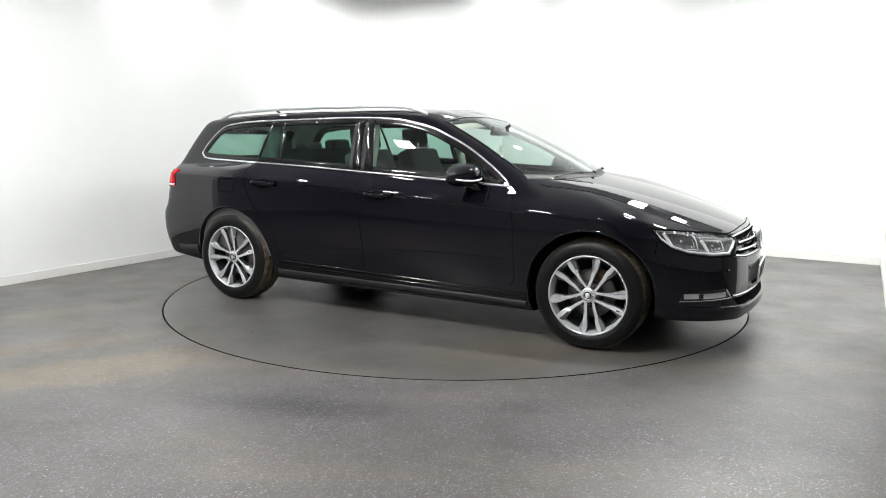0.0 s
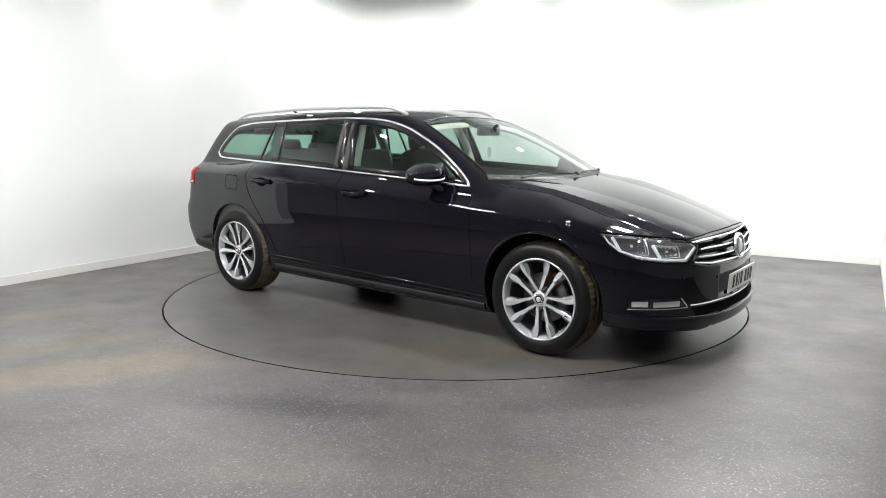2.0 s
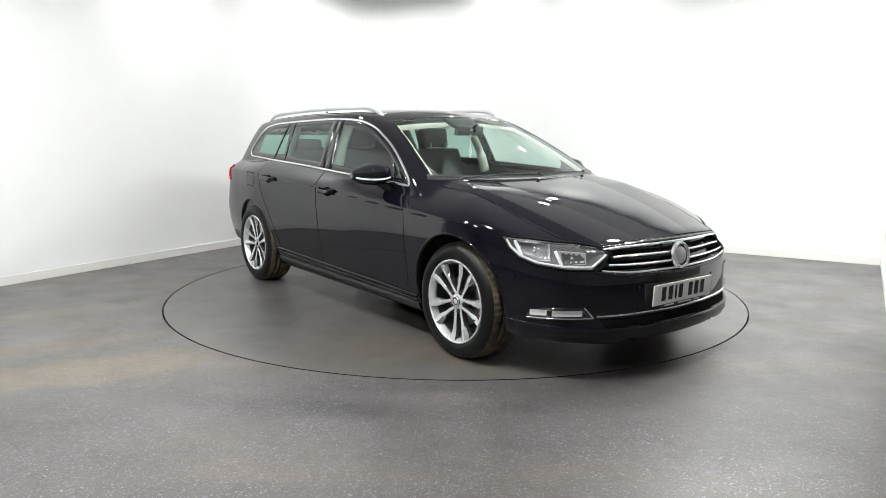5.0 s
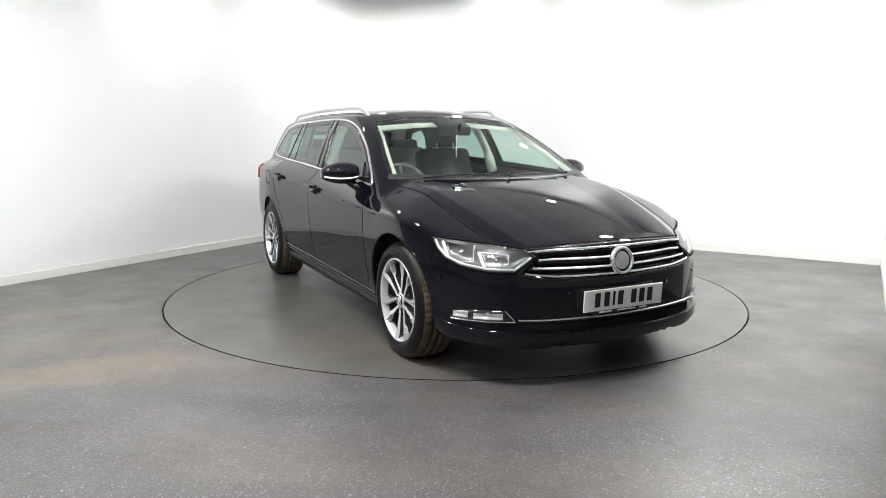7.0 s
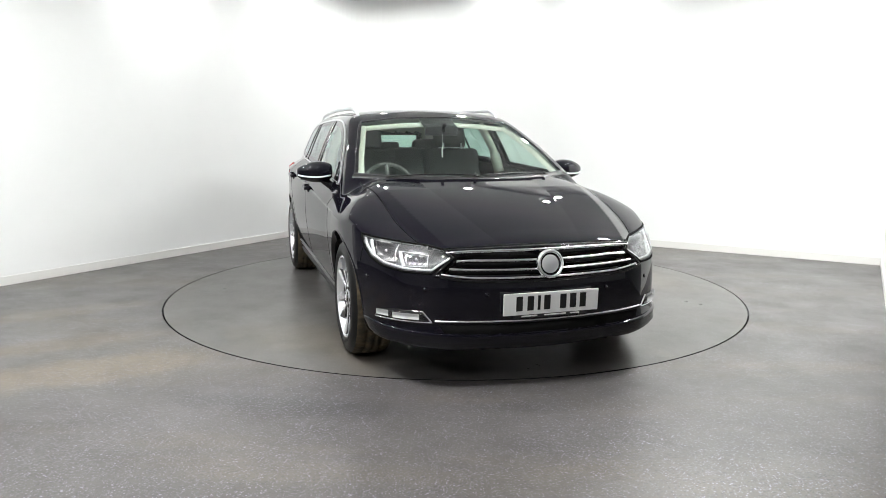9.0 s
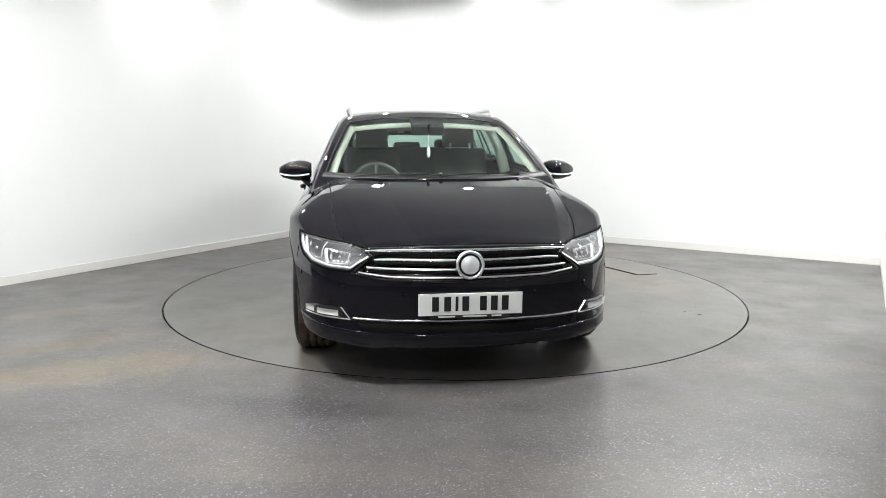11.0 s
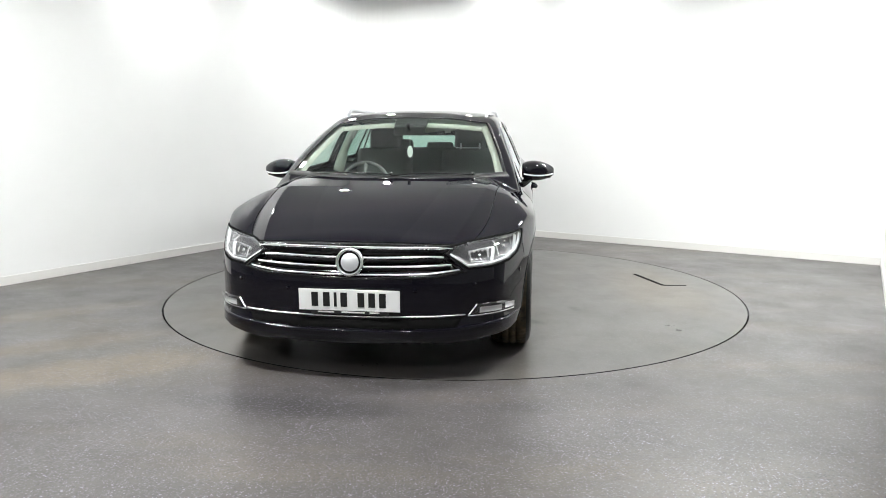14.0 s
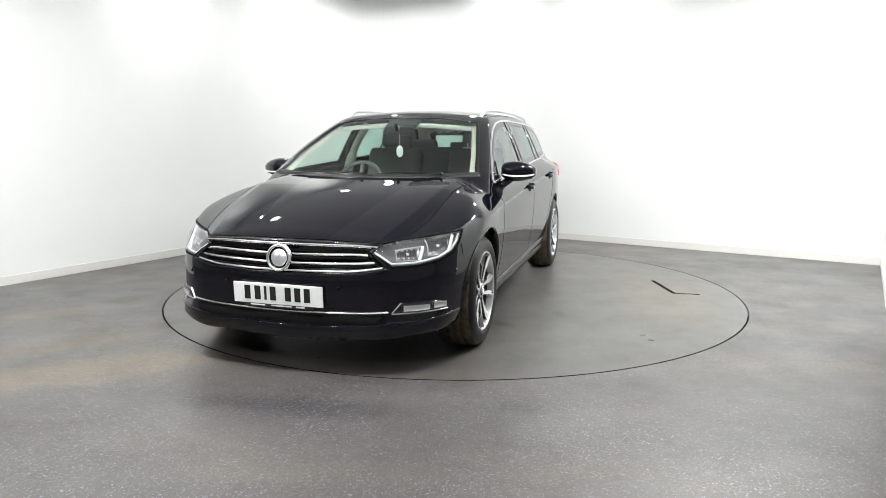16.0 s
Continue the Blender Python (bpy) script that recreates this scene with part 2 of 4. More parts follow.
# the dim hall that the bay opens into, behind the camera
hall = [side_end, side_end + RIGHT_WAY * 3.0, side_end + RIGHT_WAY * 3.0 + LEFT_WAY * 10.0, CORNER + LEFT_WAY * 13.0 - RIGHT_WAY * 2.5, near_left - RIGHT_WAY * 2.5, near_left]
run("wall_hall", hall, 0.15, 0, HEIGHT, HALL, "plain grey walls of the hall behind the camera", "wall")


def sheet(name, z, mat, label, hole=0.0):
    far = [CORNER + LEFT_WAY * (13.2 if k in (0, 3) else -0.2) + RIGHT_WAY * (9.6 if k > 1 else -2.7) for k in range(4)]
    mid = (far[0] + far[2]) / 2
    outer = far
    verts, faces = [], []
    if hole:
        n = 128
        # the square frame seen from the middle of the hole, meeting its edge
        for i in range(n):
            a = 2 * math.pi * i / n
            d = Vector((math.cos(a), math.sin(a), 0))
            best = 1e9
            for k in range(4):
                p, q = outer[k], outer[(k + 1) % 4]
                e = q - p
                den = d.x * e.y - d.y * e.x
                if abs(den) > 1e-9:
                    s = (p.x * e.y - p.y * e.x) / den
                    u = (p.x * d.y - p.y * d.x) / den
                    if s > 0 and -1e-6 <= u <= 1 + 1e-6:
                        best = min(best, s)
            verts += [d * hole + Vector((0, 0, z)), d * best + Vector((0, 0, z)), d * hole + Vector((0, 0, z - 0.03))]
        for i in range(n):
            j = (i + 1) % n
            faces += [(i * 3, i * 3 + 1, j * 3 + 1, j * 3), (i * 3 + 2, i * 3, j * 3, j * 3 + 2)]
    else:
        verts = [p + Vector((0, 0, z)) for p in outer]
        faces = [(0, 3, 2, 1)]
    return tagged(part(name, (verts, faces), mat, flat=True), label, name, kind="structure")


sheet("floor", 0.0, FLOOR, "grey speckled safety vinyl floor with dusty marks", RING + 0.009)
sheet("pit_floor", -0.03, GAP, "dark pit under the turntable")
sheet("ceiling", HEIGHT, CEILING, "plain white studio ceiling")


def turntable():
    ob = new("turntable")
    tagged(ob, "round grey vinyl-covered vehicle turntable set flush in the floor", "turntable")
    part("deck", lathe([(0.0001, 0.0), (RING - 0.9, 0), (RING - 0.003, 0.0)], 160, axis="z"), DISC, ob, flat=True)
    # the lit edge is coloured near-black, so the ring gap stays in shade
    part("edge", lathe([(RING - 0.003, 0.0), (RING, -0.003), (RING, -0.025)], 160, axis="z"), GAP, ob, "deck edge coloured near-black as shade in the gap", flat=True)
    return ob


table = turntable()


def lamp_panel(p, size=0.22):
    """A shallow white tray on the ceiling with a lit diffuser let into its underside."""
    ob = new("ceiling_lamp")
    ob.matrix_basis = pose(p.x, p.y, HEIGHT - 0.002, 0, 0, 60.35)
    h = size / 2 + 0.018
    for k in range(4):
        part("housing", box((2 * h if k % 2 else 0.018, 0.018 if k % 2 else 2 * h - 0.036, 0.06), (0, 0, -0.03), 0.003), SKIRTING, ob, flat=True,
             m=pose((h - 0.009) * (1, 0, -1, 0)[k], (h - 0.009) * (0, 1, 0, -1)[k], 0))
    part("diffuser", box((size, size, 0.012), (0, 0, -0.046), 0.003), PANEL, ob, "lit white diffuser", flat=True)
    return tagged(ob, "square white surface-mounted ceiling light, lit, placed by reflection or added as fill", "ceiling light", "ceiling lights")


# first three placed by their reflections in the car; the others added for fill
for x, y in ((-2.4, -1.75), (-1.54, -2.96), (2.2, 0.1), (1.75, -1.3), (2.7, -0.3), (-0.2, -3.2), (-1.6, -5.9), (-4.4, -3.9)):
    lamp_panel(Vector((x, y, 0)))
# first placed by its reflection; the others added to brighten the back walls
for x, y in ((-2.95, -0.75), (-2.45, 1.25), (-1.55, 2.75), (-0.95, 3.35), (0.3, 2.95), (1.5, 2.25)):
    lamp_panel(Vector((x, y, 0)), 0.11)


# ---- the car's body as one smooth solid: inside where the function is below zero ----
def soft_max(a, b, k):
    return 0.5 * (a + b + np.sqrt((a - b) ** 2 + k * k))


def soft_min(a, b, k):
    return 0.5 * (a + b - np.sqrt((a - b) ** 2 + k * k))


def curve(x, xs, ys):
    """A smooth curve through a few knots (monotone cubic)."""
    xs, ys = np.array(xs, float), np.array(ys, float)
    h, dl = np.diff(xs), np.diff(ys) / np.diff(xs)
    m = np.zeros(len(xs))
    m[0], m[-1] = dl[0], dl[-1]
    for i in range(1, len(xs) - 1):
        if dl[i - 1] * dl[i] > 0:
            w1, w2 = 2 * h[i] + h[i - 1], h[i] + 2 * h[i - 1]
            m[i] = (w1 + w2) / (w1 / dl[i - 1] + w2 / dl[i])
    i = np.clip(np.searchsorted(xs, x) - 1, 0, len(xs) - 2)
    t = np.clip((x - xs[i]) / h[i], -0.5, 1.5)
    a, b = ys[i], ys[i + 1]
    lin = np.where(t < 0, a + m[i] * (x - xs[i]), b + m[i + 1] * (x - xs[i + 1]))
    c = a * (2 * t ** 3 - 3 * t * t + 1) + h[i] * m[i] * (t ** 3 - 2 * t * t + t) + b * (3 * t * t - 2 * t ** 3) + h[i] * m[i + 1] * (t ** 3 - t * t)
    return np.where((t < 0) | (t > 1), lin, c)


AXLE, WHEEL_R, HUB_Z = 1.3955, 0.332, 0.327
ARCH_R = 0.385


def crease_z(x):
    """Height of the shoulder crease along the side."""
    return curve(x, (-2.3, -1.18, -0.175, 0.92, 1.75), (0.945, 0.922, 0.876, 0.806, 0.765))


def belt_z(x):
    return curve(x, (-2.3, -1.8, -1.0, 0.0, 0.885, 1.2), (1.085, 1.062, 1.034, 0.985, 0.936, 0.908))


def side_y(x, z):
    """Half width of the lower body."""
    w = curve(x, (-2.5, -2.2, -1.8, -1.3, -0.3, 0.8, 1.4, 1.75, 2.0, 2.3), (0.755, 0.825, 0.88, 0.918, 0.915, 0.915, 0.932, 0.918, 0.88, 0.78))
    c = crease_z(x)
    up = curve(z, (0.15, 0.24, 0.32, 0.4, 0.5, 0.6, 0.7, 0.8), (-0.105, -0.072, -0.051, -0.033, -0.016, -0.005, 0.0, 0.0))
    # the flank is hollow below the crease, and leans in above it
    d = z - c
    fade = np.clip((1.45 - x) / 0.35, 0, 1) * np.clip((x + 2.2) / 0.4, 0, 1)
    hollow = -0.012 * fade / (1 + np.exp(np.clip(d / 0.0045, -60, 60))) * np.exp(np.minimum(d, 0) / 0.075)
    f = np.clip((x - 0.6) / 0.5, 0, 1)
    lean = np.where(d > 0, (-0.5 * d - 4.0 * d * d) * (1 + 0.3 * f * f * (3 - 2 * f) + 0.9 * np.clip((-1.2 - x) / 0.6, 0, 1)), 0.0)
    return w + up + hollow + lean


def hood_z(x, y):
    mid = curve(x, (1.0, 1.2, 1.5, 1.8, 2.0, 2.12, 2.2, 2.28), (0.985, 0.952, 0.895, 0.817, 0.752, 0.706, 0.655, 0.58))
    a = np.abs(y)
    fold = bonnet_fold(a, curve(x, (1.0, 1.5, 2.05, 2.3), (0.655, 0.61, 0.51, 0.42)))
    return mid + 0.018 - (0.055 + 0.13 * np.clip((x - 1.35) / 0.7, 0, 1)) * a * a + fold


def bonnet_fold(a, at):
    """A crease along the bonnet: a slow rise to it and a quick fall outside."""
    t = a - at
    return 0.017 * np.maximum(0, 1 - np.where(t < 0, -t / 0.26, t / 0.075))


def top_z(x, y):
    return np.where(x > 1.0, hood_z(x, y), 0.985 + 0.018 - 0.055 * y * y + bonnet_fold(np.abs(y), 0.655) + (1.0 - x) * 0.05)


def nose_x(y, z):
    """Front face: distance forward at half width y and height z."""
    f = curve(z, (0.15, 0.20, 0.26, 0.34, 0.42, 0.50, 0.58, 0.66, 0.74, 0.82), (2.22, 2.262, 2.267, 2.247, 2.247, 2.245, 2.235, 2.21, 2.16, 2.09))
    a = np.abs(y)
    return f - 0.27 * a * a - 1.2 * np.maximum(a - 0.5, 0) ** 2 - 3.6 * np.maximum(a - 0.7, 0) ** 2


def tail_x(y, z):
    f = curve(z, (0.2, 0.35, 0.5, 0.62, 0.7, 0.95, 1.1, 1.35), (-2.27, -2.34, -2.375, -2.365, -2.32, -2.245, -2.15, -1.985))
    a = np.abs(y)
    return f + 0.16 * a * a + 0.8 * np.maximum(a - 0.6, 0) ** 2


def screen_x(y, z):
    """Windscreen."""
    f = curve(z, (0.95, 1.0, 1.1, 1.2, 1.3, 1.40, 1.46), (1.215, 1.13, 0.945, 0.745, 0.525, 0.285, 0.11))
    return f - 0.33 * y * y


def house_y(x, z):
    """Half width of the cabin above the belt."""
    base = curve(x, (-2.2, -1.8, -1.2, -0.4, 0.4, 0.9), (0.665, 0.705, 0.752, 0.782, 0.80, 0.812))
    h = z - belt_z(x)
    return base + 0.022 - 0.36 * h - 0.2 * np.maximum(h, 0) ** 2


def roof_z(x, y):
    mid = curve(x, (-2.15, -1.9, -1.4, -0.8, -0.3, 0.1, 0.3, 0.6), (1.385, 1.41, 1.44, 1.458, 1.46, 1.445, 1.415, 1.35))
    return mid - 0.09 * y * y


def solid(p):
    x, y, z = p[..., 0], p[..., 1], p[..., 2]
    a = np.abs(y)
    lower = soft_max(a - side_y(x, z), z - top_z(x, y), 0.04)
    lower = soft_max(lower, x - nose_x(y, z), 0.022)
    lower = soft_max(lower, tail_x(y, z) - x, 0.04)
    lower = soft_max(lower, curve(x, (-2.4, -1.8, -1.0, 1.0, 2.3), (0.30, 0.25, 0.185, 0.17, 0.195)) + np.where(x > 1.2, 0.1, 0.0) * np.maximum(a - 0.5, 0) - z, 0.02)
    upper = soft_max(a - house_y(x, z), (z - roof_z(x, y)), 0.045)
    upper = soft_max(upper, (x - screen_x(y, z)) * 0.45, 0.045)
    upper = soft_max(upper, (tail_x(y, z) - x) * 0.9, 0.03)
    upper = soft_max(upper, 0.8 - z, 0.02)
    return soft_min(lower, upper, 0.012)


def meet(origin, way, far=3.2):
    """Where rays leave the solid, by bisection from outside to inside; origin lies inside."""
    lo, hi = np.zeros(origin.shape[:-1]), np.full(origin.shape[:-1], far)
    for _ in range(26):
        c = (lo + hi) / 2
        s = solid(origin + way * c[..., None]) < 0
        lo, hi = np.where(s, c, lo), np.where(s, hi, c)
    return origin + way * lo[..., None]


def project(p, way, back=0.6):
    """Moves points along a way onto the body, coming from outside."""
    p, way = np.array(p, float), np.array(way, float)
    way = way / np.linalg.norm(way)
    o = p - way * back
    out = np.full(p.shape[:-1], 2 * back)
    hit = np.zeros(p.shape[:-1], bool)
    prev = 0.0
    lo, hi = np.zeros(p.shape[:-1]), np.full(p.shape[:-1], 2 * back)
    for c in np.linspace(0, 2 * back, 121):
        s = (solid(o + way * c) < 0) & ~hit
        hi, lo = np.where(s, c, hi), np.where(s, prev, lo)
        hit |= s
        prev = c
    for _ in range(18):
        c = (lo + hi) / 2
        s = solid(o + way * c[..., None]) < 0
        hi, lo = np.where(s, c, hi), np.where(s, lo, c)
    return o + way * hi[..., None]


def normal(p):
    p = np.array(p, float)
    e = 2e-3
    g = np.stack([solid(p + d) - solid(p - d) for d in np.eye(3) * e], -1)
    return g / np.linalg.norm(g, axis=-1, keepdims=True)


def inside_polygon(px, pz, poly):
    inside = np.zeros(np.shape(px), bool)
    n = len(poly)
    for i in range(n):
        (x0, z0), (x1, z1) = poly[i], poly[(i + 1) % n]
        cross = ((z0 > pz) != (z1 > pz)) & (px < (x1 - x0) * (pz - z0) / (z1 - z0 + 1e-12) + x0)
        inside ^= cross
    return inside


def shrink(poly, d):
    """Moves a polygon's edges inward by d (outward if negative)."""
    P = [Vector((*q, 0)) for q in poly]
    area = sum(P[i].x * P[(i + 1) % len(P)].y - P[(i + 1) % len(P)].x * P[i].y for i in range(len(P)))
    s = 1 if area > 0 else -1
    out = []
    for i in range(len(P)):
        a, b, c = P[i - 1], P[i], P[(i + 1) % len(P)]
        e, f = (b - a).normalized(), (c - b).normalized()
        n1, n2 = Vector((-e.y, e.x, 0)) * s, Vector((-f.y, f.x, 0)) * s
        k = n1 + n2
        k = k / max(k.dot(n1), 0.35)
        out.append((b.x + k.x * d, b.y + k.y * d))
    return out


# outlines in side view (x, z): the glass of one side as a whole
def glass_outline():
    low = [(x, float(belt_z(x)) + 0.004) for x in np.linspace(0.86, -1.70, 30)]
    high = spline([(-1.70, 1.062), (-1.80, 1.073), (-1.845, 1.108), (-1.765, 1.23), (-1.664, 1.312), (-1.55, 1.334), (-1.37, 1.350), (-0.757, 1.366), (-0.36, 1.370), (-0.04, 1.356), (0.206, 1.31), (0.395, 1.239), (0.565, 1.158), (0.765, 1.032), (0.87, 0.945)], 60)
    return low + [tuple(q) for q in high[1:-1]]


SIDE = glass_outline()
CENTRE = np.array((1.45, 0.0, 0.56))
REAR = np.array((-1.75, 0.0, 0.62))


def shell_grid():
    """The body's grid: sections along the car, and a fan at each end."""
    phi = np.concatenate([np.linspace(-90, -40, 8, endpoint=False), np.linspace(-40, 62, 140, endpoint=False), np.linspace(62, 90, 44)])
    phi = np.radians(np.concatenate([phi, 180 - phi[::-1][1:-1]]))
    ring = np.stack([np.zeros_like(phi), -np.cos(phi), np.sin(phi)], -1)
    rows_o, rows_d = [], []
    for psi in np.radians(np.linspace(89.5, 0.7, 130)):
        rows_o.append(np.tile(CENTRE, (len(phi), 1)))
        rows_d.append(ring * math.cos(psi) + np.array((math.sin(psi), 0, 0)))
    for x in np.linspace(CENTRE[0], REAR[0], 250):
        u = (CENTRE[0] - x) / (CENTRE[0] - REAR[0])
        rows_o.append(np.tile((x, 0, CENTRE[2] + (REAR[2] - CENTRE[2]) * u), (len(phi), 1)))
        rows_d.append(ring)
    for psi in np.radians(np.linspace(1.5, 89.5, 50)):
        rows_o.append(np.tile(REAR, (len(phi), 1)))
        rows_d.append(ring * math.cos(psi) - np.array((math.sin(psi), 0, 0)))
    return meet(np.array(rows_o), np.array(rows_d))


GRID = shell_grid()


SCREEN = [(-0.735, 0.995), (-0.36, 0.975), (0, 0.970), (0.36, 0.975), (0.735, 0.995), (0.68, 1.14), (0.60, 1.30), (0.565, 1.352), (0.3, 1.385), (0, 1.392), (-0.3, 1.385), (-0.565, 1.352), (-0.60, 1.30), (-0.68, 1.14)]
BACKLIGHT = [(-0.58, 1.03), (0.58, 1.03), (0.53, 1.30), (-0.53, 1.30)]


class Plane:
    """A flat drawing board before the body: (s, t) points are thrown onto the body along its way."""

    def __init__(self, way):
        self.way = np.array(way, float) / np.linalg.norm(way)
        self.u = np.array((-self.way[1], self.way[0], 0.0))
        self.u /= np.linalg.norm(self.u)

    def flat(self, p):
        """Board coordinates of a point in space."""
        p = np.array(p, float)
        return tuple(map(float, (p @ self.u, p[2])))

    def throw(self, st, offset=0.0):
        st = np.array(st, float).reshape(-1, 2)
        start = st[:, :1] * self.u + np.array((0, 0, 1.0)) * st[:, 1:]
        # start from a little outside of the body, on the board's side
        near = start - self.way * 3.2
        lo, hi = np.zeros(len(st)), np.full(len(st), 6.4)
        hit = np.zeros(len(st), bool)
        prev = 0.0
        for c in np.linspace(0.6, 4.2, 110):
            inn = (solid(near + self.way * c) < 0) & ~hit
            lo, hi = np.where(inn, prev, lo), np.where(inn, c, hi)
            hit |= inn
            prev = c
        for _ in range(18):
            c = (lo + hi) / 2
            inn = solid(near + self.way * c[:, None]) < 0
            hi, lo = np.where(inn, c, hi), np.where(inn, lo, c)
        p = near + self.way * hi[:, None]
        n = normal(p)
        return p + n * offset, n


FRONT = Plane((-1, 0, 0))
RIGHT = Plane((0, 1, 0))
BACK = Plane((1, 0, 0))
DIAGONAL = Plane((-math.cos(radians(48)), math.sin(radians(48)), 0))
ABOVE_WAY = np.array((0, 0, -1.0))


def dense(poly, step=0.02, closed=True):
    """Adds points along the edges of a polygon."""
    out = []
    n = len(poly)
    for i in range(n if closed else n - 1):
        a, b = np.array(poly[i], float), np.array(poly[(i + 1) % n], float)
        k = max(1, int(np.linalg.norm(b - a) / step))
        out += [tuple(a + (b - a) * j / k) for j in range(k)]
    if not closed:
        out.append(tuple(map(float, poly[-1])))
    return out


def fill(poly, step):
    """Triangles that fill a polygon, with points inside."""
    from mathutils import geometry
    edge = dense(poly, step)
    P = np.array(edge)
    inner = []
    core = shrink(poly, step * 0.6)
    xs = np.arange(P[:, 0].min() + step / 2, P[:, 0].max(), step)
    zs = np.arange(P[:, 1].min() + step / 2, P[:, 1].max(), step)
    for x in xs:
        ok = inside_polygon(np.full(len(zs), x), zs, core)
        inner += [(float(x), float(z)) for z in zs[ok]]
    pts = [Vector((float(a), float(b))) for a, b in edge + inner]
    n = len(edge)
    out = geometry.delaunay_2d_cdt(pts, [(i, (i + 1) % n) for i in range(n)], [], 1, 1e-6)
    return [tuple(v) for v in out[0]], [tuple(f) for f in out[2]]


def mirrored(mesh):
    v, f = mesh
    return [(p[0], -p[1], p[2]) for p in v], [tuple(q)[::-1] for q in f]


def patch(plane, poly, offset=0.0, step=0.03, thick=0.0):
    """A panel that follows the body, with a turned-in rim of some thickness."""
    st, faces = fill(poly, step)
    p, n = plane.throw(st, offset)
    verts = [tuple(q) for q in p]
    way = plane.way
    f0 = faces[0]
    a, b, c = (np.array(verts[k]) for k in f0[:3])
    if np.dot(np.cross(b - a, c - a), way) > 0:
        faces = [tuple(f)[::-1] for f in faces]
    if thick:
        count = {}
        for f in faces:
            for i in range(len(f)):
                e = (f[i], f[(i + 1) % len(f)])
                count[tuple(sorted(e))] = count.get(tuple(sorted(e)), []) + [e]
        back = {}
        for e in [v[0] for v in count.values() if len(v) == 1]:
            for k in e:
                if k not in back:
                    back[k] = len(verts)
                    verts.append(tuple(np.array(verts[k]) - n[k] * thick))
            faces.append((e[1], e[0], back[e[0]], back[e[1]]))
    return verts, faces


def lay(plane, line, width, rise=0.004, closed=False, offset=0.0, step=0.02):
    """A moulding that follows the body along a drawn line."""
    p, n = plane.throw(dense(line, step, closed), offset)
    return strip(p, n, width, rise, closed)


def both(name, mesh, mat, car, label="", flat=False):
    """The same part on the right and, mirrored, on the left of the car."""
    return part(name, mesh, mat, car, label, flat), part(name, mirrored(mesh), mat, car, label, flat)


# front lamp, fog lamp and grille outlines, from points on the car
HEADLAMP = [DIAGONAL.flat(p) for p in ((1.73, -0.850, 0.740), (1.85, -0.79, 0.728), (1.96, -0.73, 0.716), (2.06, -0.60, 0.702), (2.12, -0.51, 0.690), (2.150, -0.472, 0.660), (2.125, -0.585, 0.582), (2.05, -0.70, 0.584), (1.93, -0.79, 0.602), (1.85, -0.835, 0.632), (1.79, -0.85, 0.675))]
GRILLE = [(-0.515, 0.688), (-0.25, 0.694), (0, 0.697), (0.25, 0.694), (0.515, 0.688), (0.482, 0.655), (0.575, 0.572), (0.44, 0.548), (0, 0.538), (-0.44, 0.548), (-0.575, 0.572), (-0.482, 0.655)]
FOG = [DIAGONAL.flat(p) for p in ((1.90, -0.812, 0.352), (1.93, -0.80, 0.378), (2.00, -0.75, 0.392), (2.115, -0.63, 0.394), (2.140, -0.585, 0.338), (2.0, -0.75, 0.336), (1.90, -0.815, 0.333))]


def opened(C):
    """Which of the body's faces fall into an opening."""
    x, y, z = C.T
    gone = np.zeros(len(C), bool)
    for ax in (AXLE, -AXLE):
        gone |= (np.hypot(x - ax, z - HUB_Z) < ARCH_R) & (np.abs(y) > 0.45) & (z < 0.8)
    return gone


def windows(C, d):
    x, y, z = C.T
    w = inside_polygon(x, z, shrink(SIDE, d)) & (np.abs(y) > 0.45)
    w |= inside_polygon(y, z, shrink(SCREEN, d)) & (x > 0.1) & (x < 1.3)
    w |= inside_polygon(y, z, shrink(BACKLIGHT, d)) & (x < -1.7)
    return w


def lamps(C, d):
    x, y, z = C.T
    m = np.stack([x, -np.abs(y), z], -1)
    u = m @ DIAGONAL.u
    return inside_polygon(u, z, shrink(HEADLAMP, d)) & (x > 1.6) | inside_polygon(y, z, shrink(GRILLE, d)) & (x > 1.9)


def shell_faces(P):
    n, k = P.shape[:2]
    i, j = np.meshgrid(np.arange(n - 1), np.arange(k), indexing="ij")
    i, j = i.ravel(), j.ravel()
    l = (j + 1) % k
    F = np.stack([i * k + j, i * k + l, (i + 1) * k + l, (i + 1) * k + j], -1)
    return F, P.reshape(-1, 3)[F].mean(1)


def compact(V, F):
    used, inv = np.unique(F, return_inverse=True)
    return V[used], inv.reshape(F.shape)


DOOR_FRONT = [(0.885, 0.925), (0.905, 0.85), (0.925, 0.70), (0.93, 0.54), (0.925, 0.38), (0.90, 0.335)]
DOOR_CENTRE = [(-0.235, 0.985), (-0.215, 0.85), (-0.19, 0.65), (-0.178, 0.48), (-0.18, 0.34)]
DOOR_REAR = [(-1.225, 1.045), (-1.235, 0.99), (-1.21, 0.86), (-1.14, 0.74), (-1.04, 0.62), (-0.97, 0.5), (-0.93, 0.40), (-0.90, 0.345)]
PANELS = {"body": "body", "bonnet": "bonnet", "front_bumper": "front_bumper", "rear_bumper": "rear_bumper", "tailgate": "tailgate",
          "wing-1": "front_wing", "wing1": "front_wing", "front-1": "front_door", "front1": "front_door", "rear-1": "rear_door", "rear1": "rear_door"}


def bonnet_edge(x):
    return curve(x, (1.02, 1.3, 1.7, 1.95, 2.10), (0.715, 0.69, 0.672, 0.62, 0.52))


